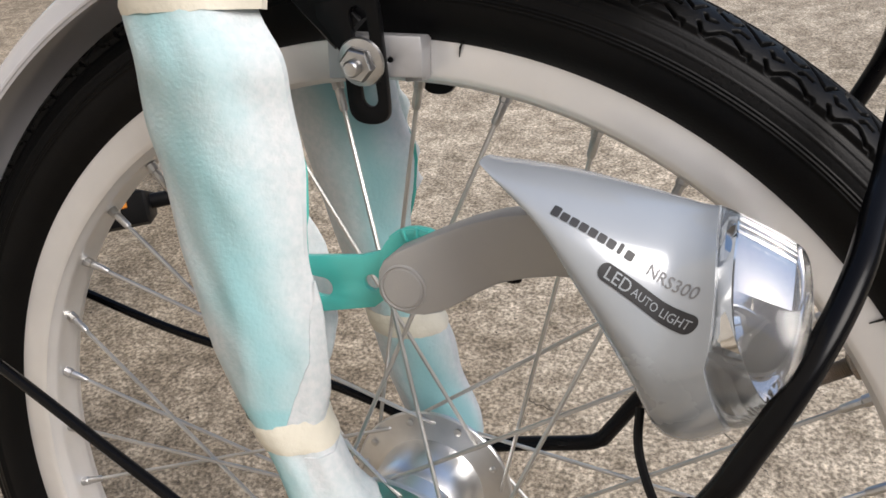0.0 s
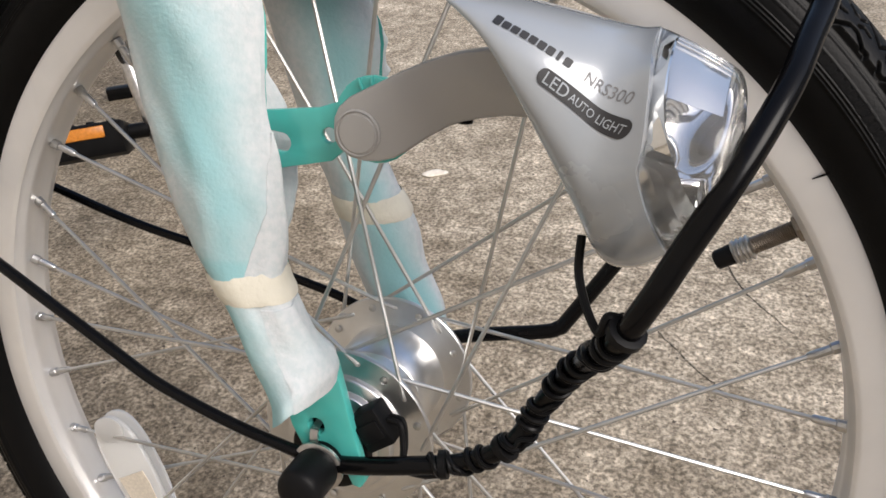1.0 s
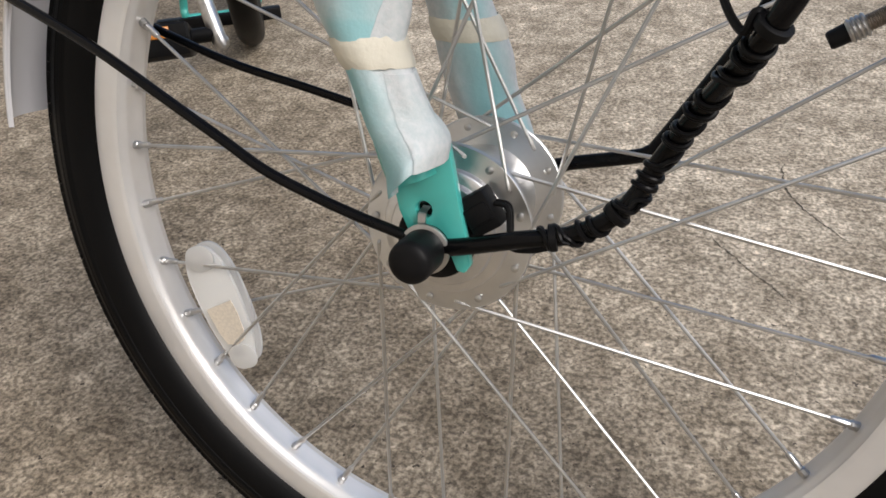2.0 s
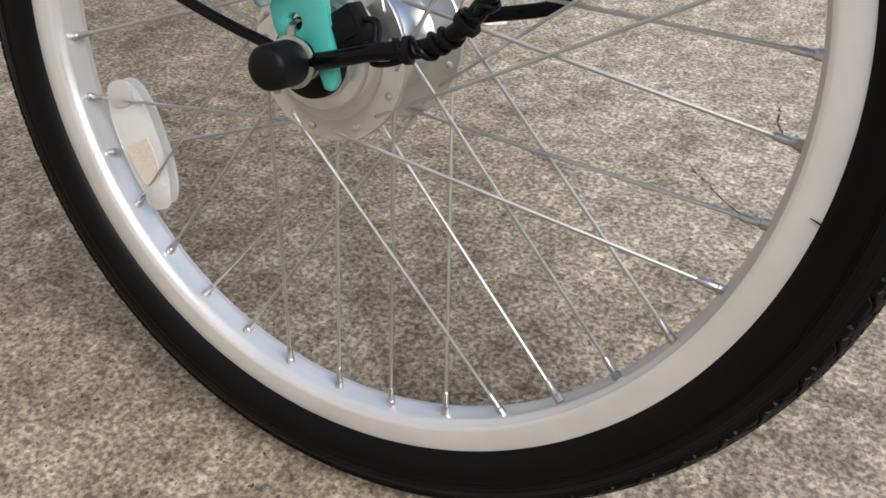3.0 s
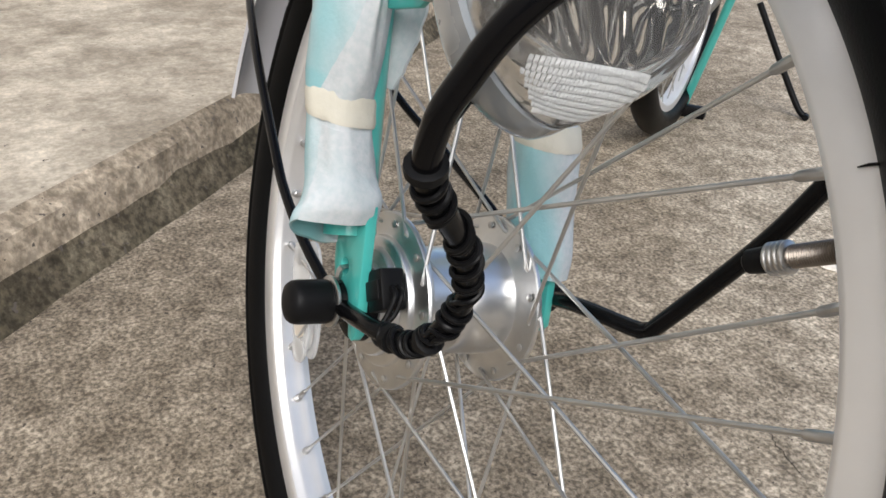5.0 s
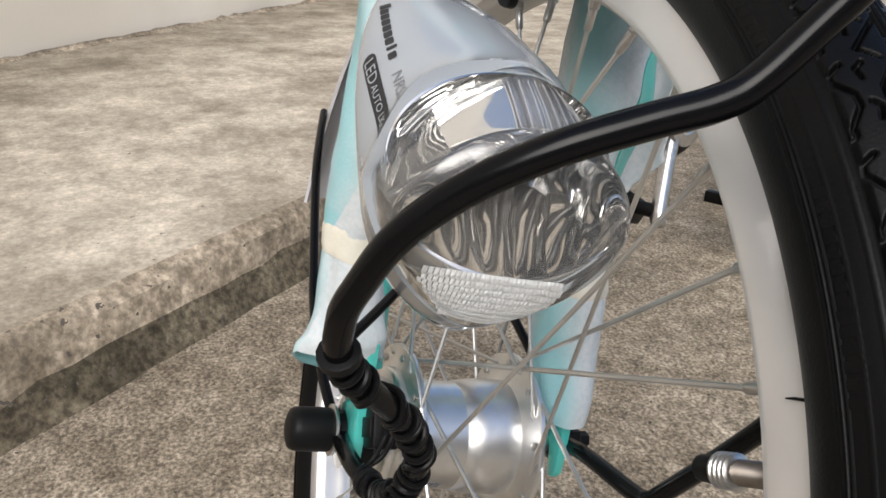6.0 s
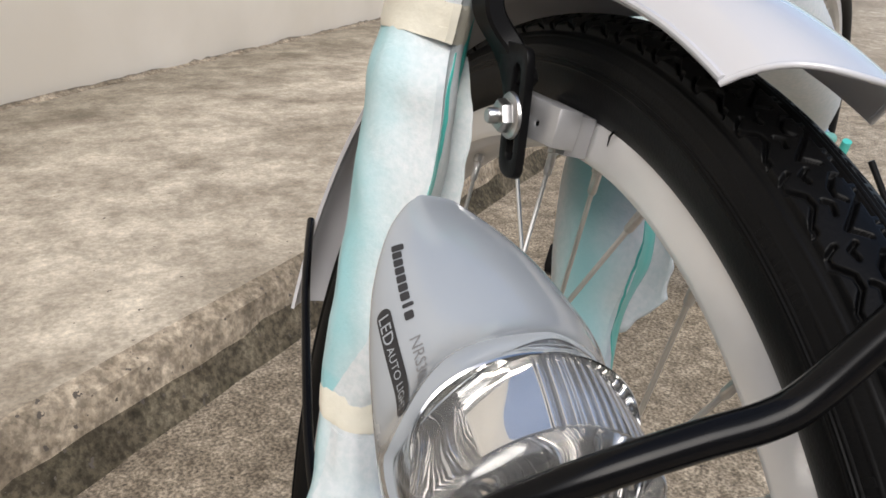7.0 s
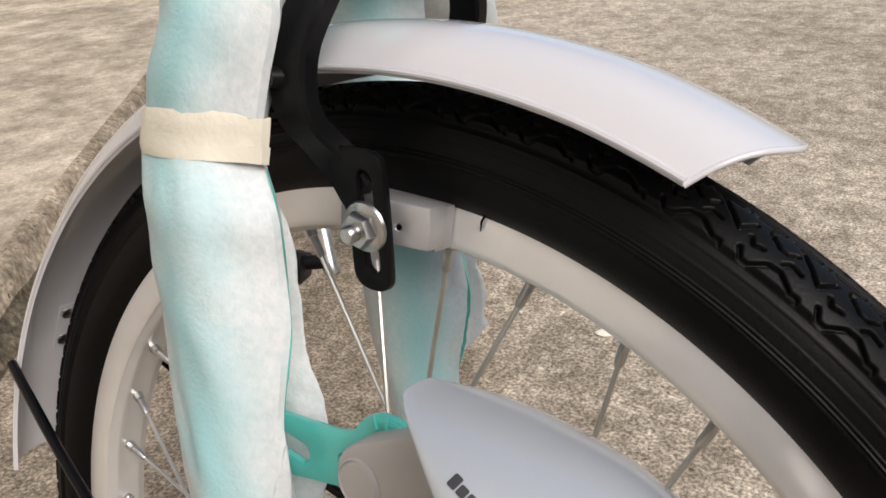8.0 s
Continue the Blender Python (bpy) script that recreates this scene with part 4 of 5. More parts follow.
# lettering on the lamp's flank, laid on its curved surface
from mathutils.bvhtree import BVHTree
bmesh.ops.recalc_face_normals(body_shape, faces=body_shape.faces)
SKIN = BVHTree.FromBMesh(body_shape)
T_OUT = Vector((0.325, -0.675, 0.653)).normalized()
T_RIGHT = Vector((0.918, -0.070, -0.392))
T_RIGHT = (T_RIGHT - T_OUT * T_RIGHT.dot(T_OUT)).normalized()
T_UP = T_OUT.cross(T_RIGHT)
T_ORIGIN = Vector((0.0930, -0.1073, 0.1991)) - T_UP * 0.0033


def laid(verts, lift):
    """Flat points (right, up) set down on the lamp's skin."""
    out = []
    for x, y in verts:
        p = T_ORIGIN + T_RIGHT * x + T_UP * y
        hit, normal, _, _ = SKIN.ray_cast(p + T_OUT * 0.02, -T_OUT)
        out.append(tuple((hit if hit is not None else p) + T_OUT * lift))
    return out


def flat_grid(outline, cell=0.0012):
    """An outline filled and cut small enough to bend."""
    bm = bm_new()
    vs = [bm.verts.new((x, y, 0)) for x, y in outline]
    bmesh.ops.triangle_fill(bm, edges=[bm.edges.new((vs[i], vs[(i + 1) % len(vs)])) for i in range(len(vs))], use_beauty=True)
    xs = [p[0] for p in outline]
    x = min(xs) + cell
    while x < max(xs):
        bmesh.ops.bisect_plane(bm, geom=list(bm.verts) + list(bm.edges) + list(bm.faces), plane_co=(x, 0, 0), plane_no=(1, 0, 0))
        x += cell
    bm.verts.index_update()
    data = [(v.co.x, v.co.y) for v in bm.verts], [tuple(v.index for v in f.verts) for f in bm.faces]
    bm.free()
    return data


def round_bar(x0, x1, y0, y1, r, n=6):
    pts = []
    for cx, cy, a0 in ((x1 - r, y1 - r, 0), (x0 + r, y1 - r, 90), (x0 + r, y0 + r, 180), (x1 - r, y0 + r, 270)):
        pts += [(cx + r * math.cos(radians(a0 + 90 * k / n)), cy + r * math.sin(radians(a0 + 90 * k / n))) for k in range(n + 1)]
    return pts


def letters(text, size, x, y, stretch=1.0):
    """The outline of a line of type as flat points and faces."""
    cu = bpy.data.curves.new("type", "FONT")
    cu.body, cu.size, cu.resolution_u = text, size, 3
    ob = new("type", cu)
    bpy.context.view_layer.update()
    me = bpy.data.meshes.new_from_object(ob.evaluated_get(bpy.context.evaluated_depsgraph_get()))
    pts, faces = [(x + v.co.x * stretch, y + v.co.y) for v in me.vertices], [tuple(p.vertices) for p in me.polygons]
    bpy.data.objects.remove(ob)
    bpy.data.curves.remove(cu)
    bpy.data.meshes.remove(me)
    return pts, faces


def stuck(name, data, material, lift, label=""):
    pts, faces = data
    ob = mesh_part(name, laid(pts, lift), faces, material, headlight, label)
    return ob


for i in range(9):  # the maker's mark, as plain bars
    x = i * 0.00282
    tall = 0.0034 if i == 0 else (0.0032 if i == 7 else 0.0026)
    w = 0.0012 if i == 7 else 0.0024
    stuck("mark_bar", flat_grid(round_bar(x + (0.0005 if i == 7 else 0), x + w + (0.0005 if i == 7 else 0), 0.0014, tall + 0.0014, 0.0005)), M_INK, 0.00025, "black printed mark" if i == 0 else "")
stuck("lettering", letters("NRS300", 0.0046, 0.0296, 0.0012, 0.93), M_GREYINK, 0.00025, "thin grey printed lettering")
stuck("badge", flat_grid(round_bar(0.0186, 0.0478, -0.0066, -0.0019, 0.0022)), M_INK, 0.00025, "black printed badge")
stuck("lettering", letters("LED", 0.0047, 0.0204, -0.0059, 1.0), M_LAMP, 0.00055, "pale lettering on the badge")
stuck("lettering", letters("AUTO LIGHT", 0.0031, 0.0291, -0.0055, 0.95), M_LAMP, 0.00055, "pale lettering on the badge")

# the lamp's arm and its bracket on the fork
ARM = [(0.0222, 0.1537), (0.0226, 0.1585), (0.0245, 0.1625), (0.0290, 0.1665), (0.0380, 0.1710), (0.0480, 0.1762), (0.0570, 0.1802), (0.0670, 0.1835), (0.0760, 0.1852), (0.0900, 0.1872), (0.1080, 0.1880), (0.1130, 0.1720),
       (0.0980, 0.1640), (0.0870, 0.1640), (0.0770, 0.1622), (0.0670, 0.1590), (0.0590, 0.1542), (0.0510, 0.1485), (0.0460, 0.1455), (0.0400, 0.1436), (0.0340, 0.1432), (0.0285, 0.1442), (0.0245, 0.1470), (0.0226, 0.1500)]
part("lamp_arm", plate(ARM, -0.0695, -0.0570, bevel=0.0018), M_ARM, headlight, "warm grey plastic arm")
part("pivot_button", moved(disc_stack([(0.0088, -0.0732), (0.0088, -0.0741), (0.0082, -0.0746), (0.0078, -0.0740), (0.0074, -0.0742), (0.0070, -0.0746), (0.0030, -0.0748), (0.0005, -0.0748)], 40), Matrix.Translation((0.0325, 0.0042, 0.1537))), M_ARM, headlight)
BRK = [(-0.050, 0.1530), (-0.013, 0.1565), (0.010, 0.1590), (0.022, 0.1630)]
BRK += [(0.0335 + 0.0166 * math.cos(radians(a)), 0.1560 + 0.0166 * math.sin(radians(a))) for a in range(135, -136, -15)]
BRK += [(0.0150, 0.1385), (-0.010, 0.1330), (-0.050, 0.1310)]
slot = stadium(-0.0150, 0.1450, 0.0085, 0.0038, 84)
eye = [(0.0143 + 0.0031 * math.cos(a * 0.5236), 0.1486 + 0.0031 * math.sin(a * 0.5236)) for a in range(12)]
bracket = part("lamp_bracket", plate(BRK, -0.0568, -0.0538, holes=[slot, eye], bevel=0.0006), M_TEAL, headlight, "bright teal steel bracket")
part("toothed_ring", moved(disc_stack([(0.0155, -0.0596), (0.0155, -0.0605), (0.0142, -0.0608), (0.0134, -0.0606)], 36), Matrix.Translation((0.0335, 0.0027, 0.1565))), M_TEAL, headlight)
for a in range(70, 130, 20):
    p = Vector((0.0335 + 0.0138 * math.cos(radians(a)), -0.0573, 0.1565 + 0.0138 * math.sin(radians(a))))
    part("tooth", moved(box(-0.0024, 0.0024, -0.0016, 0.0, -0.0006, 0.0006, 0.0003), Matrix.Translation(p) @ Matrix.Rotation(radians(-a), 4, "Y")), M_TEAL, bracket)
part("screw", tube([(0.072, -0.066, 0.1655), (0.072, -0.066, 0.1600)], 0.0028, 12), M_BRAKE, headlight)

# lamp lead: out of the housing, wound along the guard, into the plug on the hub
def index_near(line, p):
    return min(range(len(line)), key=lambda i: (line[i] - Vector(p)).length)


i0, i1 = index_near(guard_line, (0.060, -0.065, 0.0125)), index_near(guard_line, (0.1370, -0.110, 0.111))
core = guard_line[i0:i1 + 1]
core_fine = smooth_path(core, 12)
fr = frames_along(core_fine)
LONG = len(fr)


def wound(strand):
    """One strand of the lead wound unevenly round the rod."""
    line = []
    for i in range(LONG * 2 - 1):
        q, a, b, w = fr[i // 2]
        if i % 2:
            q = (q + fr[i // 2 + 1][0]) / 2
        f = i / (LONG * 2 - 2)
        turns = (3.5 * f / 0.25 if f < 0.25 else 3.5 + 12.5 * (f - 0.25) / 0.75) + 1.1 * noise.noise(Vector((f * 11, 3.0, 1.0)))
        p = 2 * math.pi * turns + strand * (0.75 + 0.5 * noise.noise(Vector((f * 17, 9.0, strand))))
        rr = 0.0041 + 0.0006 + 0.0011 * max(0, noise.noise(Vector((f * 40, 1, 5 + strand))))
        line.append(q + (a * math.cos(p) + b * math.sin(p)) * rr + w * 0.0006 * noise.noise(Vector((f * 60, strand, 2))))
    return line


coil = wound(0)
part("lamp_lead", tube(coil, 0.0010, 7), M_CABLE, lamp_guard, "black cable wound round the rod")
part("lamp_lead", tube(wound(1), 0.0010, 7), M_CABLE, lamp_guard)
part("lamp_lead", tube(smooth_path([coil[-1], coil[-1] + Vector((-0.0035, -0.0020, 0.0010)), (0.1289, -0.1090, 0.1095), (0.1236, -0.1020, 0.1140), (0.1193, -0.0940, 0.1221), (0.1185, -0.0880, 0.1320)], 6), 0.0015, 8), M_PLASTIC, lamp_guard)
for p in ((0.0640, -0.0640, 0.0135), (0.0900, -0.0635, 0.0285), (0.1370, -0.1105, 0.1115)):
    i = index_near(guard_line, p)
    w = (guard_line[i + 1] - guard_line[i - 1]).normalized()
    part("cable_tie", tube([guard_line[i] - w * 0.0018, guard_line[i] - w * 0.0015, guard_line[i] + w * 0.0015, guard_line[i] + w * 0.0018], [0.0052, 0.0062, 0.0062, 0.0052], 14), M_PLASTIC, lamp_guard)
plug_m = Matrix.Translation((0.0275, -0.0490, 0.0160)) @ Matrix.Rotation(radians(-35), 4, "Y")
part("plug", moved(box(-0.0075, 0.0075, -0.0060, 0.0060, -0.0095, 0.0095, 0.0012), plug_m), M_PLASTIC, hub, "black plug")
part("dynamo_cap", moved(disc_stack([(0.012, -0.0535), (0.0178, -0.0530), (0.0190, -0.0520), (0.0194, -0.0480), (0.0190, -0.0474)], 40), Matrix.Translation(WC)), M_PLASTIC, hub, "black plastic end cap")
part("plug_rib", moved(box(-0.0060, 0.0060, -0.0072, -0.0058, -0.0045, 0.0045, 0.0005), plug_m), M_PLASTIC, hub)
for dy in (0.0, 0.0032):
    part("plug_lead", tube(smooth_path([(0.0335, -0.0500 + dy, 0.0210), (0.0400, -0.0510 + dy, 0.0200), (0.0425, -0.0545 + dy, 0.0110), (0.0450, -0.0600, 0.0050), (0.0550, -0.0640, 0.0065), (0.0640, -0.0655, 0.0100)], 6), 0.0013, 8), M_PLASTIC, hub)

# ---- brake ----
PLATE = [(-0.0090, 0.2440), (-0.0086, 0.2549), (0.0075, 0.2553), (0.0125, 0.2545), (0.0150, 0.2515), (0.0158, 0.2450), (0.0160, 0.2300), (0.0160, 0.2130), (0.0149, 0.2077), (0.0110, 0.2052), (0.0048, 0.2051), (0.0008, 0.2074), (-0.0006, 0.2125), (-0.0008, 0.2290), (-0.0045, 0.2385)]
PLATE = PLATE[:2] + [(q.x, q.z) for q in smooth_path([(x, 0, z) for x, z in PLATE[2:]], 4)]
sp_in = stadium(0.0080, 0.2300, 0.0150, 0.0033, 2)
TOE = Matrix(((1, 0, 0, 0), (0, 1, -0.17, 0.17 * 0.2545), (0, 0, 1, 0), (0, 0, 0, 1)))  # the arm leans in towards the rim
brake = part("brake_arm", moved(plate(PLATE, -0.0460, -0.0422, holes=[sp_in], bevel=0.0007), TOE), M_BRAKE, bicycle, "black slotted brake arm")
arch = smooth_path([(0.002, -0.0375, 0.2385), (-0.0040, -0.0385, 0.2450), (-0.0105, -0.0430, 0.2535), (-0.0140, -0.0520, 0.2640), (-0.0155, -0.0540, 0.2760), (-0.0140, -0.0535, 0.2890), (-0.0100, -0.0490, 0.3040), (-0.0090, -0.0400, 0.3190), (-0.0110, -0.0240, 0.3320), (-0.012, -0.0100, 0.338), (-0.012, 0.006, 0.338)], 6)


def strap(path, width, thick, lead_dir=(1, 0, 0)):
    rings = []
    for q, a, b, w in frames_along(path):
        u = Vector(lead_dir)
        u = (u - w * u.dot(w)).normalized()
        v = w.cross(u)
        ring = []
        for cu, cv in ((-0.5, -0.35), (-0.42, -0.5), (0.42, -0.5), (0.5, -0.35), (0.5, 0.35), (0.42, 0.5), (-0.42, 0.5), (-0.5, 0.35)):
            ring.append(q + u * width * cu + v * thick * cv)
        rings.append(ring)
    return loft(rings)


part("caliper_arch", strap(arch, 0.0165, 0.0080), M_BRAKE, brake)
part("caliper_arch", strap([Vector((q.x - 0.010, -q.y, q.z)) for q in arch], 0.0150, 0.0085), M_BRAKE, brake)
part("caliper_bolt", tube([(-0.0185, -0.056, 0.276), (-0.0200, -0.0605, 0.276)], [0.0040, 0.0034], 12), M_BRAKE, brake)
far_plate = part("brake_arm", plate(PLATE, 0.0375, 0.0415, holes=[sp_in], bevel=0.0008), M_BRAKE, bicycle, "black slotted brake arm")
bolt_at = Matrix.Translation((0.0072, 0.0042, 0.2286)) @ Matrix.Translation((0, -0.046, 0)) @ Matrix.Rotation(radians(9.6), 4, "X") @ Matrix.Translation((0, 0.046, 0))
part("flange_washer", moved(disc_stack([(0.0090, -0.0456), (0.0092, -0.0460), (0.0088, -0.0470), (0.0066, -0.0478)], 36), bolt_at), M_ZINC, brake)
part("brake_nut", moved(disc_stack([(0.0062, -0.0474), (0.0066, -0.0477), (0.0066, -0.0508), (0.0058, -0.0518), (0.0034, -0.0519)], 6), bolt_at @ Matrix.Rotation(radians(12), 4, "Y")), M_ZINC, brake)
part("brake_bolt", moved(disc_stack([(0.0031, -0.0516), (0.0031, -0.0552), (0.0025, -0.0560), (0.0020, -0.0561)], 20), bolt_at), M_ZINC, brake)
PADB = [(-0.0085, 0.2385), (0.0270, 0.2372), (0.0276, 0.2300), (0.0272, 0.2222), (0.0150, 0.2222), (-0.0085, 0.2215)]
pin = [(0.0152 + 0.0011 * math.cos(a * 0.7854), 0.2287 + 0.0011 * math.sin(a * 0.7854)) for a in range(8)]
TURN = Matrix(((1, 0, 0, 0), (0.14, 1, 0, -0.0020), (0, 0, 1, 0), (0, 0, 0, 1)))
part("brake_shoe", moved(plate(PADB, -0.0345, -0.0245, holes=[pin], bevel=0.0008), TURN), M_PAD, brake, "grey alloy brake shoe holder")
part("brake_pad", plate([(-0.007, 0.2365), (0.0245, 0.2355), (0.0240, 0.2200), (0.0175, 0.2195), (0.0170, 0.2230), (-0.007, 0.2225)], -0.0246, -0.0150), M_PAD, brake, "grey pad behind its holder")
part("pin_hole", moved(tube([(0.0152, -0.0342, 0.2287), (0.0152, -0.0290, 0.2287)], 0.0010, 8), TURN), M_BRAKE, brake)
part("brake_shoe", plate(PADB, 0.0225, 0.0345, bevel=0.0008), M_PAD, far_plate)
part("brake_pad", plate([(-0.010, 0.2375), (0.0320, 0.2365), (0.0315, 0.2220), (-0.010, 0.2210)], 0.0140, 0.0236), M_PLASTIC, far_plate)

# ---- wheel reflector and valve ----
ref_m = Matrix.Translation((-0.1560, -0.0010, -0.0900)) @ Matrix.Rotation(radians(-23), 4, "Y")
ref_out = [(0.0165 * math.copysign(abs(math.cos(a)) ** 0.8, math.cos(a)) * (1.0 + 0.12 * math.sin(a)), 0.0420 * math.copysign(abs(math.sin(a)) ** 0.85, math.sin(a))) for a in [2 * math.pi * k / 40 for k in range(40)]]
ref_in = [(x * 0.72, z * 0.84) for x, z in ref_out]
spoke_reflector = part("spoke_reflector", moved(plate(ref_out, -0.0050, -0.0024, bevel=0.0008), ref_m), M_MILKY, rim, "clear plastic wheel reflector")
spoke_reflector.visible_shadow = False
part("reflex_plate", moved(plate(ref_in, -0.0022, 0.0020, bevel=0.0006), ref_m), M_PRISM, rim, "silvery reflex plate")
# lower plate, with the peach of refracted light put into its colour
patch = [(-0.0118, 0.0005), (0.0098, 0.0030), (0.0108, -0.0060), (0.0098, -0.0180), (0.0070, -0.0240), (0.0, -0.0265), (-0.0070, -0.0250), (-0.0098, -0.0170)]
part("reflex_plate", moved(plate(patch, -0.0056, -0.0051), ref_m), M_PEACH, rim, "pale reflex plate, refracted light put into its peach tone")
for dz in (0.0335, -0.0350):  # bosses that clip over the spokes
    part("clip_boss", moved(plate(stadium(0.0008, dz, 0.0025, 0.0085, 90), -0.0064, -0.0050, bevel=0.0006), ref_m), M_MILKY, rim)
part("reflector_back", moved(plate(ref_out, 0.0024, 0.0050, bevel=0.0008), ref_m), M_MILKY, rim)
va = 32.0
vdir = (on_wheel(0.1, va) - on_wheel(0.2, va)).normalized()
vb = on_wheel(0.2210, va, 0.0)


def along(*pairs):
    return [vb + vdir * d for d, _ in pairs], [r for _, r in pairs]


part("valve_nut", tube(*along((0.0, 0.0058), (0.0008, 0.0062), (0.0040, 0.0062), (0.0048, 0.0054)), 6), M_BRASS, rim, "tarnished valve nut")
stem = [(0.004, 0.0036)] + [(0.005 + 0.00042 * i, 0.0038 if i % 2 else 0.0034) for i in range(40)] + [(0.0220, 0.0036)]
part("valve_stem", tube(*along(*stem), 14), M_BRASS, rim)
ring = []
for i in range(4):
    d = 0.0222 + i * 0.0019
    ring += [(d, 0.0046), (d + 0.0005, 0.0054), (d + 0.0012, 0.0054), (d + 0.0017, 0.0046)]
part("valve_collar", tube(*along((0.0220, 0.0040), *ring, (0.0300, 0.0044)), 18), M_ZINC, rim)
part("valve_cap", tube(*along((0.0298, 0.0040), (0.0300, 0.0044), (0.0372, 0.0040), (0.0380, 0.0032)), 14), M_PLASTIC, rim, "black valve cap")

# ---- the rest of the bicycle, behind the steered wheel ----
LAT, FWD = Vector((0.83, 0.56, 0)).normalized(), Vector((0.56, -0.83, 0)).normalized()


def in_bike(p):
    return TO_BIKE @ Vector(p)


def far_tube(name, pts, r, material, label="", parent=None, steps=5, n=14):
    return part(name, tube(smooth_path([in_bike(p) for p in pts], steps), r, n), material, parent or bicycle, label)


BB = Vector((-0.490, 0.505, 0.318))
END = Vector((-0.460, 0.422, 0.179))
far_tube("crank", [BB - LAT * 0.04, BB - LAT * 0.042 + (END - BB) * 0.2, END - LAT * 0.004, END + Vector((0, 0, -0.010))], 0.0095, M_ZINC, "bright steel crank arm")
far_tube("bottom_bracket", [BB - LAT * 0.04, BB + LAT * 0.05], 0.022, M_TEAL, "teal bottom bracket shell", steps=2)
pm = TO_BIKE @ (Matrix.Translation(END - LAT * 0.078) @ Matrix((LAT, -FWD, (0, 0, 1))).transposed().to_4x4() @ Matrix.Rotation(radians(-28), 4, "X"))
PEDAL = [(-0.034, 0.011), (-0.032, 0.013), (0.032, 0.013), (0.034, 0.010), (0.034, -0.008), (0.026, -0.018), (-0.020, -0.026), (-0.030, -0.023), (-0.034, -0.016)]
pedal = part("pedal", moved(loft([[Vector((x, y * q, z * q)) for y, z in PEDAL] for x, q in ((-0.046, 0.86), (-0.043, 1.0), (0.043, 1.0), (0.046, 0.86))]), pm), M_PLASTIC, bicycle, "black plastic pedal")
part("pedal_spindle", moved(disc_stack([(0.005, -0.030), (0.009, -0.028), (0.009, -0.002), (0.005, 0.0)], 16), pm @ Matrix.Translation((0.074, 0, 0)) @ Matrix.Rotation(radians(-90), 4, "Z")), M_PLASTIC, pedal)
part("pedal_reflector", moved(box(-0.025, 0.025, -0.0365, -0.033, -0.004, 0.009, 0.001), pm), M_ORANGE, pedal, "orange reflector")
part("pedal_reflector", moved(box(-0.027, 0.027, 0.033, 0.0365, -0.004, 0.008, 0.001), pm), M_ORANGE, pedal, "orange reflector")
for dx in (-0.033, -0.011, 0.011, 0.033):
    part("pedal_rib", moved(box(dx - 0.004, dx + 0.004, -0.031, 0.031, -0.0100, 0.0155, 0.001), pm), M_PLASTIC, pedal)
HEAD = pose(0, 0, 0, LEAN) @ (Matrix.Translation(bicycle["shift"]) @ Vector((-0.085, 0.0, 0.37)))
far_tube("down_tube", [HEAD, Vector((-0.105, 0.210, 0.545)), Vector((-0.215, 0.370, 0.450)), Vector((-0.370, 0.470, 0.360)), BB], 0.027, M_FOAM, "foam-wrapped down tube", n=20)
REAR = BB - FWD * 0.42 + Vector((0, 0, -0.045))
far_tube("chain_stay", [BB - LAT * 0.03, BB - LAT * 0.05 - FWD * 0.2, REAR - LAT * 0.06], 0.010, M_TEAL, "teal chain stay")
far_tube("chain_stay", [BB + LAT * 0.03, BB + LAT * 0.05 - FWD * 0.2, REAR + LAT * 0.06], 0.010, M_TEAL, "teal chain stay")


def rear_ring(name, profile, material, label=""):
    bm = turned(profile, 96, closed_profile=True)
    m = TO_BIKE @ (Matrix.Translation(REAR) @ Matrix((FWD, LAT, (0, 0, 1))).transposed().to_4x4())
    return part(name, moved(bm, m), material, bicycle, label)


rear_ring("rear_tyre", [(0.2515 + 0.0232 * math.cos(a), 0.0232 * math.sin(a)) for a in [2 * math.pi * k / 20 for k in range(20)]], M_RUBBER, "black rubber rear tyre")
rear_rim = rear_ring("rear_rim", rim_profile, M_RIM, "silver alloy rear rim")
rear_m = TO_BIKE @ (Matrix.Translation(REAR) @ Matrix((FWD, LAT, (0, 0, 1))).transposed().to_4x4())
part("rear_hub", moved(disc_stack([(0.008, -0.06), (0.02, -0.035), (0.030, -0.034), (0.030, -0.031), (0.018, -0.028), (0.018, 0.028), (0.030, 0.031), (0.030, 0.034), (0.008, 0.06)], 32), rear_m), M_HUB, bicycle, "alloy rear hub")
for k in range(36):
    a, s = radians(10 * k), 1 if k % 2 else -1
    h = a + radians(55 if k % 4 < 2 else -55)
    part("rear_spoke", moved(tube([(0.027 * math.cos(h), s * 0.0325, 0.027 * math.sin(h)), (0.219 * math.cos(a), 0, 0.219 * math.sin(a))], 0.00105, 5), rear_m), M_STEEL, rear_rim)
# chain wheel, guard disc and chain
ring_m = TO_BIKE @ (Matrix.Translation(BB - LAT * 0.035) @ Matrix((FWD, LAT, (0, 0, 1))).transposed().to_4x4())
part("chain_wheel", moved(turned([(0.060, -0.002), (0.075, -0.0025), (0.075, 0.0025), (0.060, 0.002)], 64, closed_profile=True), ring_m), M_ZINC, bicycle, "steel chain wheel")
part("chain_guard", moved(turned([(0.070, -0.010), (0.086, -0.011), (0.088, -0.008), (0.086, -0.006), (0.070, -0.006)], 64, closed_profile=True), ring_m), M_PLASTIC, bicycle, "black plastic chain guard ring")
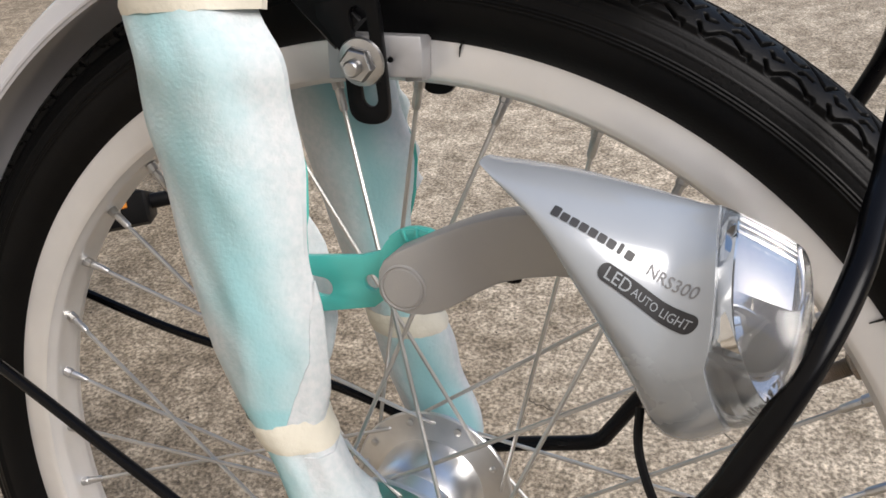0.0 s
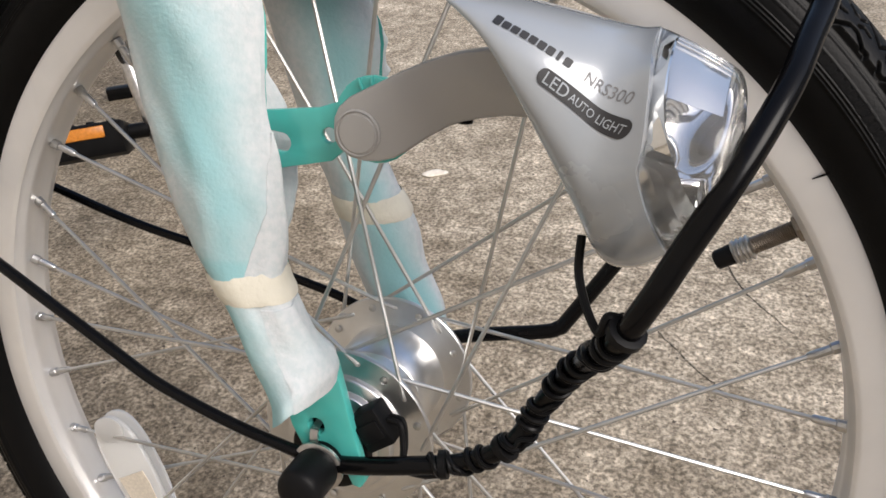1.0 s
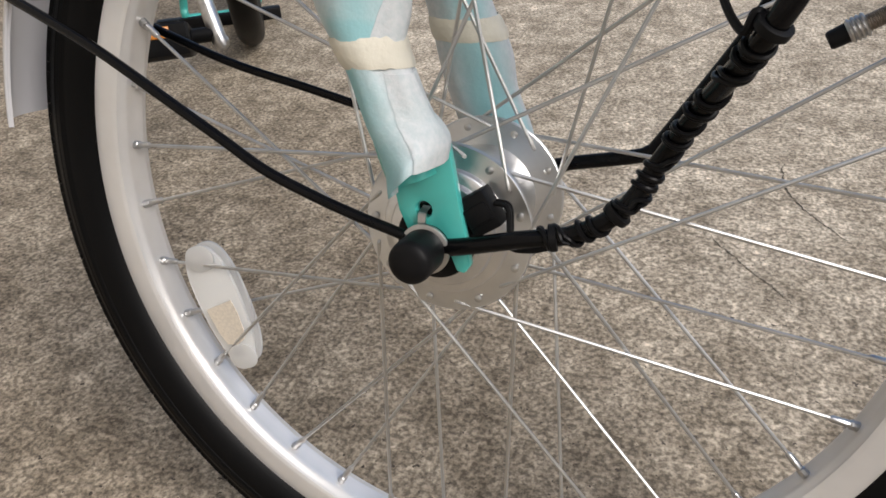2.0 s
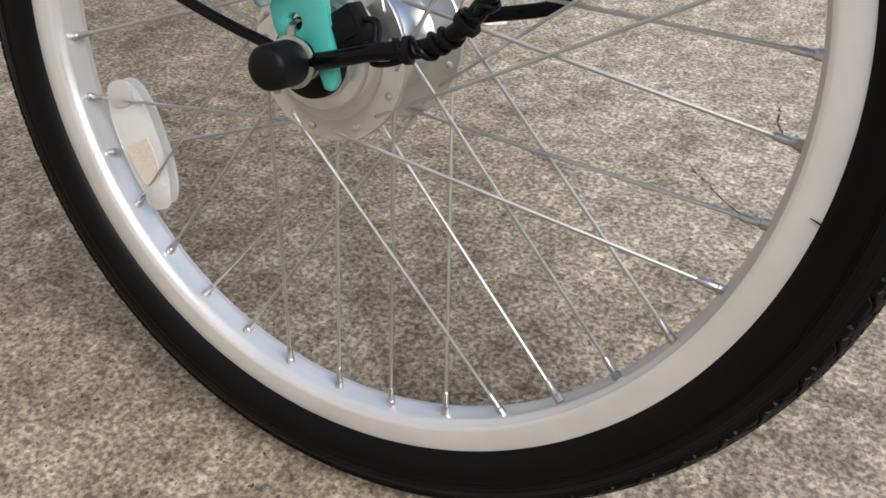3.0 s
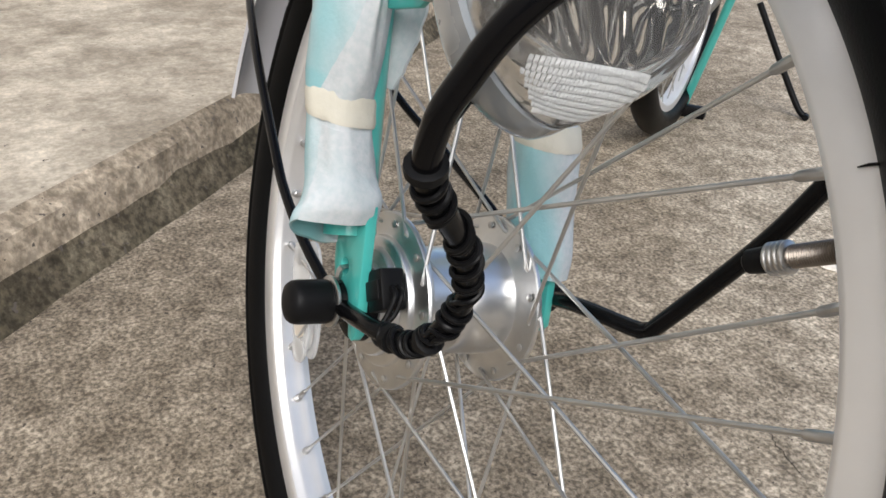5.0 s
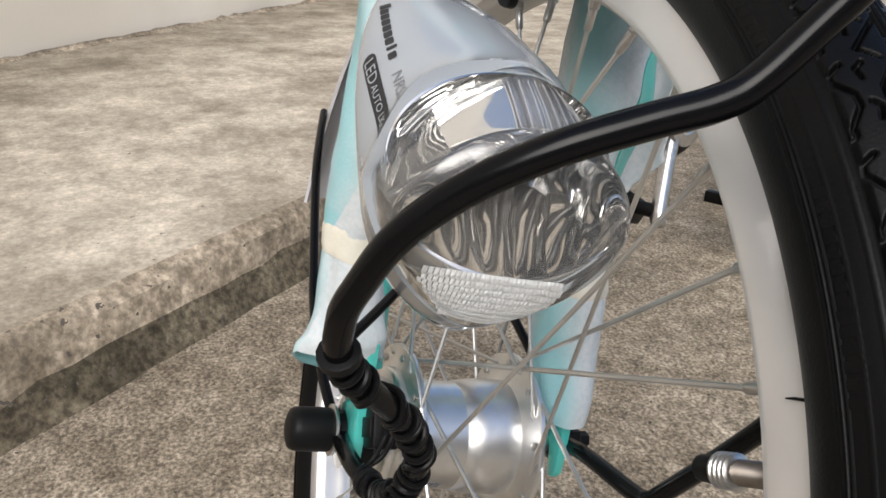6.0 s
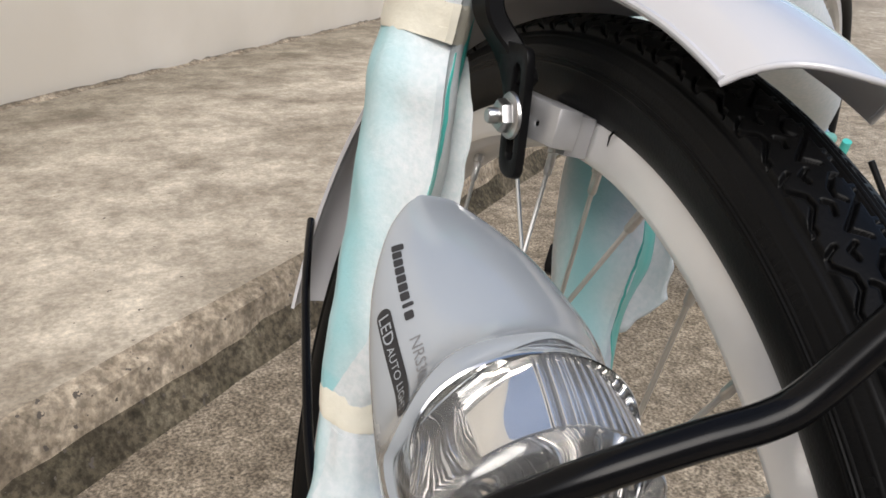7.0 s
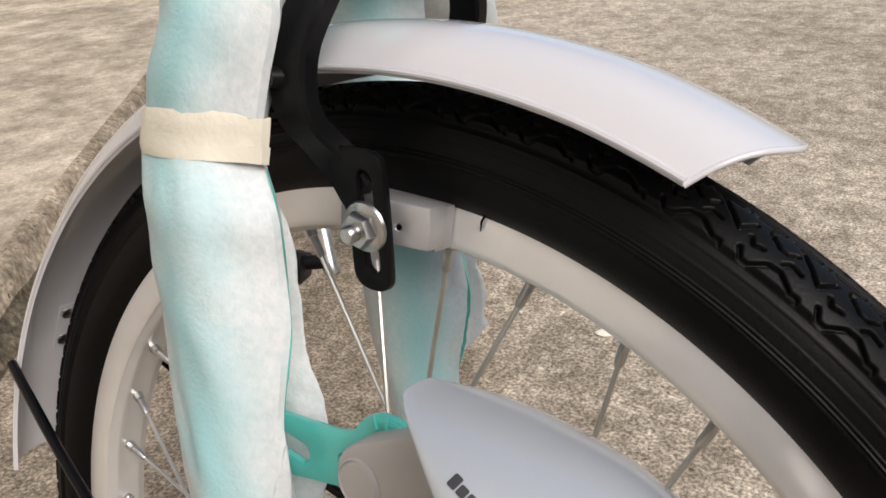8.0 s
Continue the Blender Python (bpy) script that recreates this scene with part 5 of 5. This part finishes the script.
# rear stand: a teal loop with a black foot bar
S0 = Vector((-0.880, 0.865, 0.018))
S1 = Vector((-0.766, 0.940, 0.018))
far_tube("stand", [REAR - LAT * 0.075, S0 + Vector((0.01, 0, 0.05)), S0 + Vector((0.004, 0, 0.008)), S0 + LAT * 0.015, S1 - LAT * 0.01, S1 + Vector((0, 0, 0.008)), REAR + LAT * 0.085 + Vector((0, 0, 0.0))], 0.0075, M_TEAL, "teal tubular rear stand")
foot_m = TO_BIKE @ (Matrix.Translation((S0 + S1) / 2 + Vector((0.0, -0.008, -0.004))) @ Matrix.Rotation(math.atan2(S1.y - S0.y, S1.x - S0.x), 4, "Z"))
part("stand_foot", moved(box(-0.115, 0.115, -0.010, 0.010, -0.014, 0.008, 0.003), foot_m), M_PLASTIC, bicycle, "black rubber foot bar")
far_tube("stand_rod", [(-0.640, 1.128, 0.006), (-0.648, 1.139, 0.006), (-0.662, 1.132, 0.016), (-0.700, 1.115, 0.080), (-0.76, 1.08, 0.20)], 0.006, M_PLASTIC, "thin black stand leg", steps=4)

# ---- a black wire rack left further back on the ground ----
def rack(at, turn):
    root = new("wire_rack")
    root.matrix_world = pose(at[0], at[1], 0, 0, 0, turn)
    tagged(root, "low black metal rack standing on the concrete", "rack")
    w, d, h, c = 0.46, 0.25, 0.22, 0.03
    for y in (-d / 2, d / 2):
        loop = [(0, h), (w / 2 - c, h), (w / 2, h - c), (w / 2, 0.013 + c), (w / 2 - c, 0.013), (c - w / 2, 0.013), (-w / 2, 0.013 + c), (-w / 2, h - c), (c - w / 2, h), (0, h)]
        part("rack_frame", tube([(x, y, z) for x, z in loop], 0.013, 10), M_BRAKE, root)
        for s in (-1, 1):
            part("rack_brace", tube([(s * 0.02, y, 0.02), (s * (w / 2 - 0.06), y, h)], 0.006, 8), M_BRAKE, root)
    for i in range(4):
        x = -w / 2 + w * (i + 0.5) / 4
        part("rack_bar", tube([(x, -d / 2, 0.013), (x, d / 2, 0.013)], 0.005, 8), M_BRAKE, root)
    return root


rack((-2.21, 3.34), 28)


# ---- a pale flake on the concrete ----
def flake(at, turn, length, width):
    bm = bm_new()
    n = 22
    rim_pts = []
    for k in range(n):
        a = 2 * math.pi * k / n
        r = 1 + 0.30 * noise.noise(Vector((math.cos(a) * 1.4, math.sin(a) * 1.4, 4.0)))
        rim_pts.append((length / 2 * r * math.cos(a), width / 2 * r * math.sin(a)))
    rings = [[Vector((x * f, y * f, z + 0.0012 * noise.noise(Vector((x * 90, y * 90, f))))) for x, y in rim_pts] for f, z in ((0.97, 0.0002), (1.0, 0.0012), (0.86, 0.0026), (0.45, 0.0034))]
    ob = part("pale_flake", loft(rings, bm=bm), M_FLAKE, None)
    ob.matrix_world = pose(at[0], at[1], 0.0008, 0, 0, turn)
    return tagged(ob, "pale chip of dried plaster lying on the concrete", "plaster chip")


M_FLAKE = material("dry_plaster", (0.80, 0.75, 0.66), 0.9, second=(0.66, 0.60, 0.51), scale=120, bump=0.4, bump_scale=400)
flake((-0.225, 0.685), 24, 0.036, 0.020)
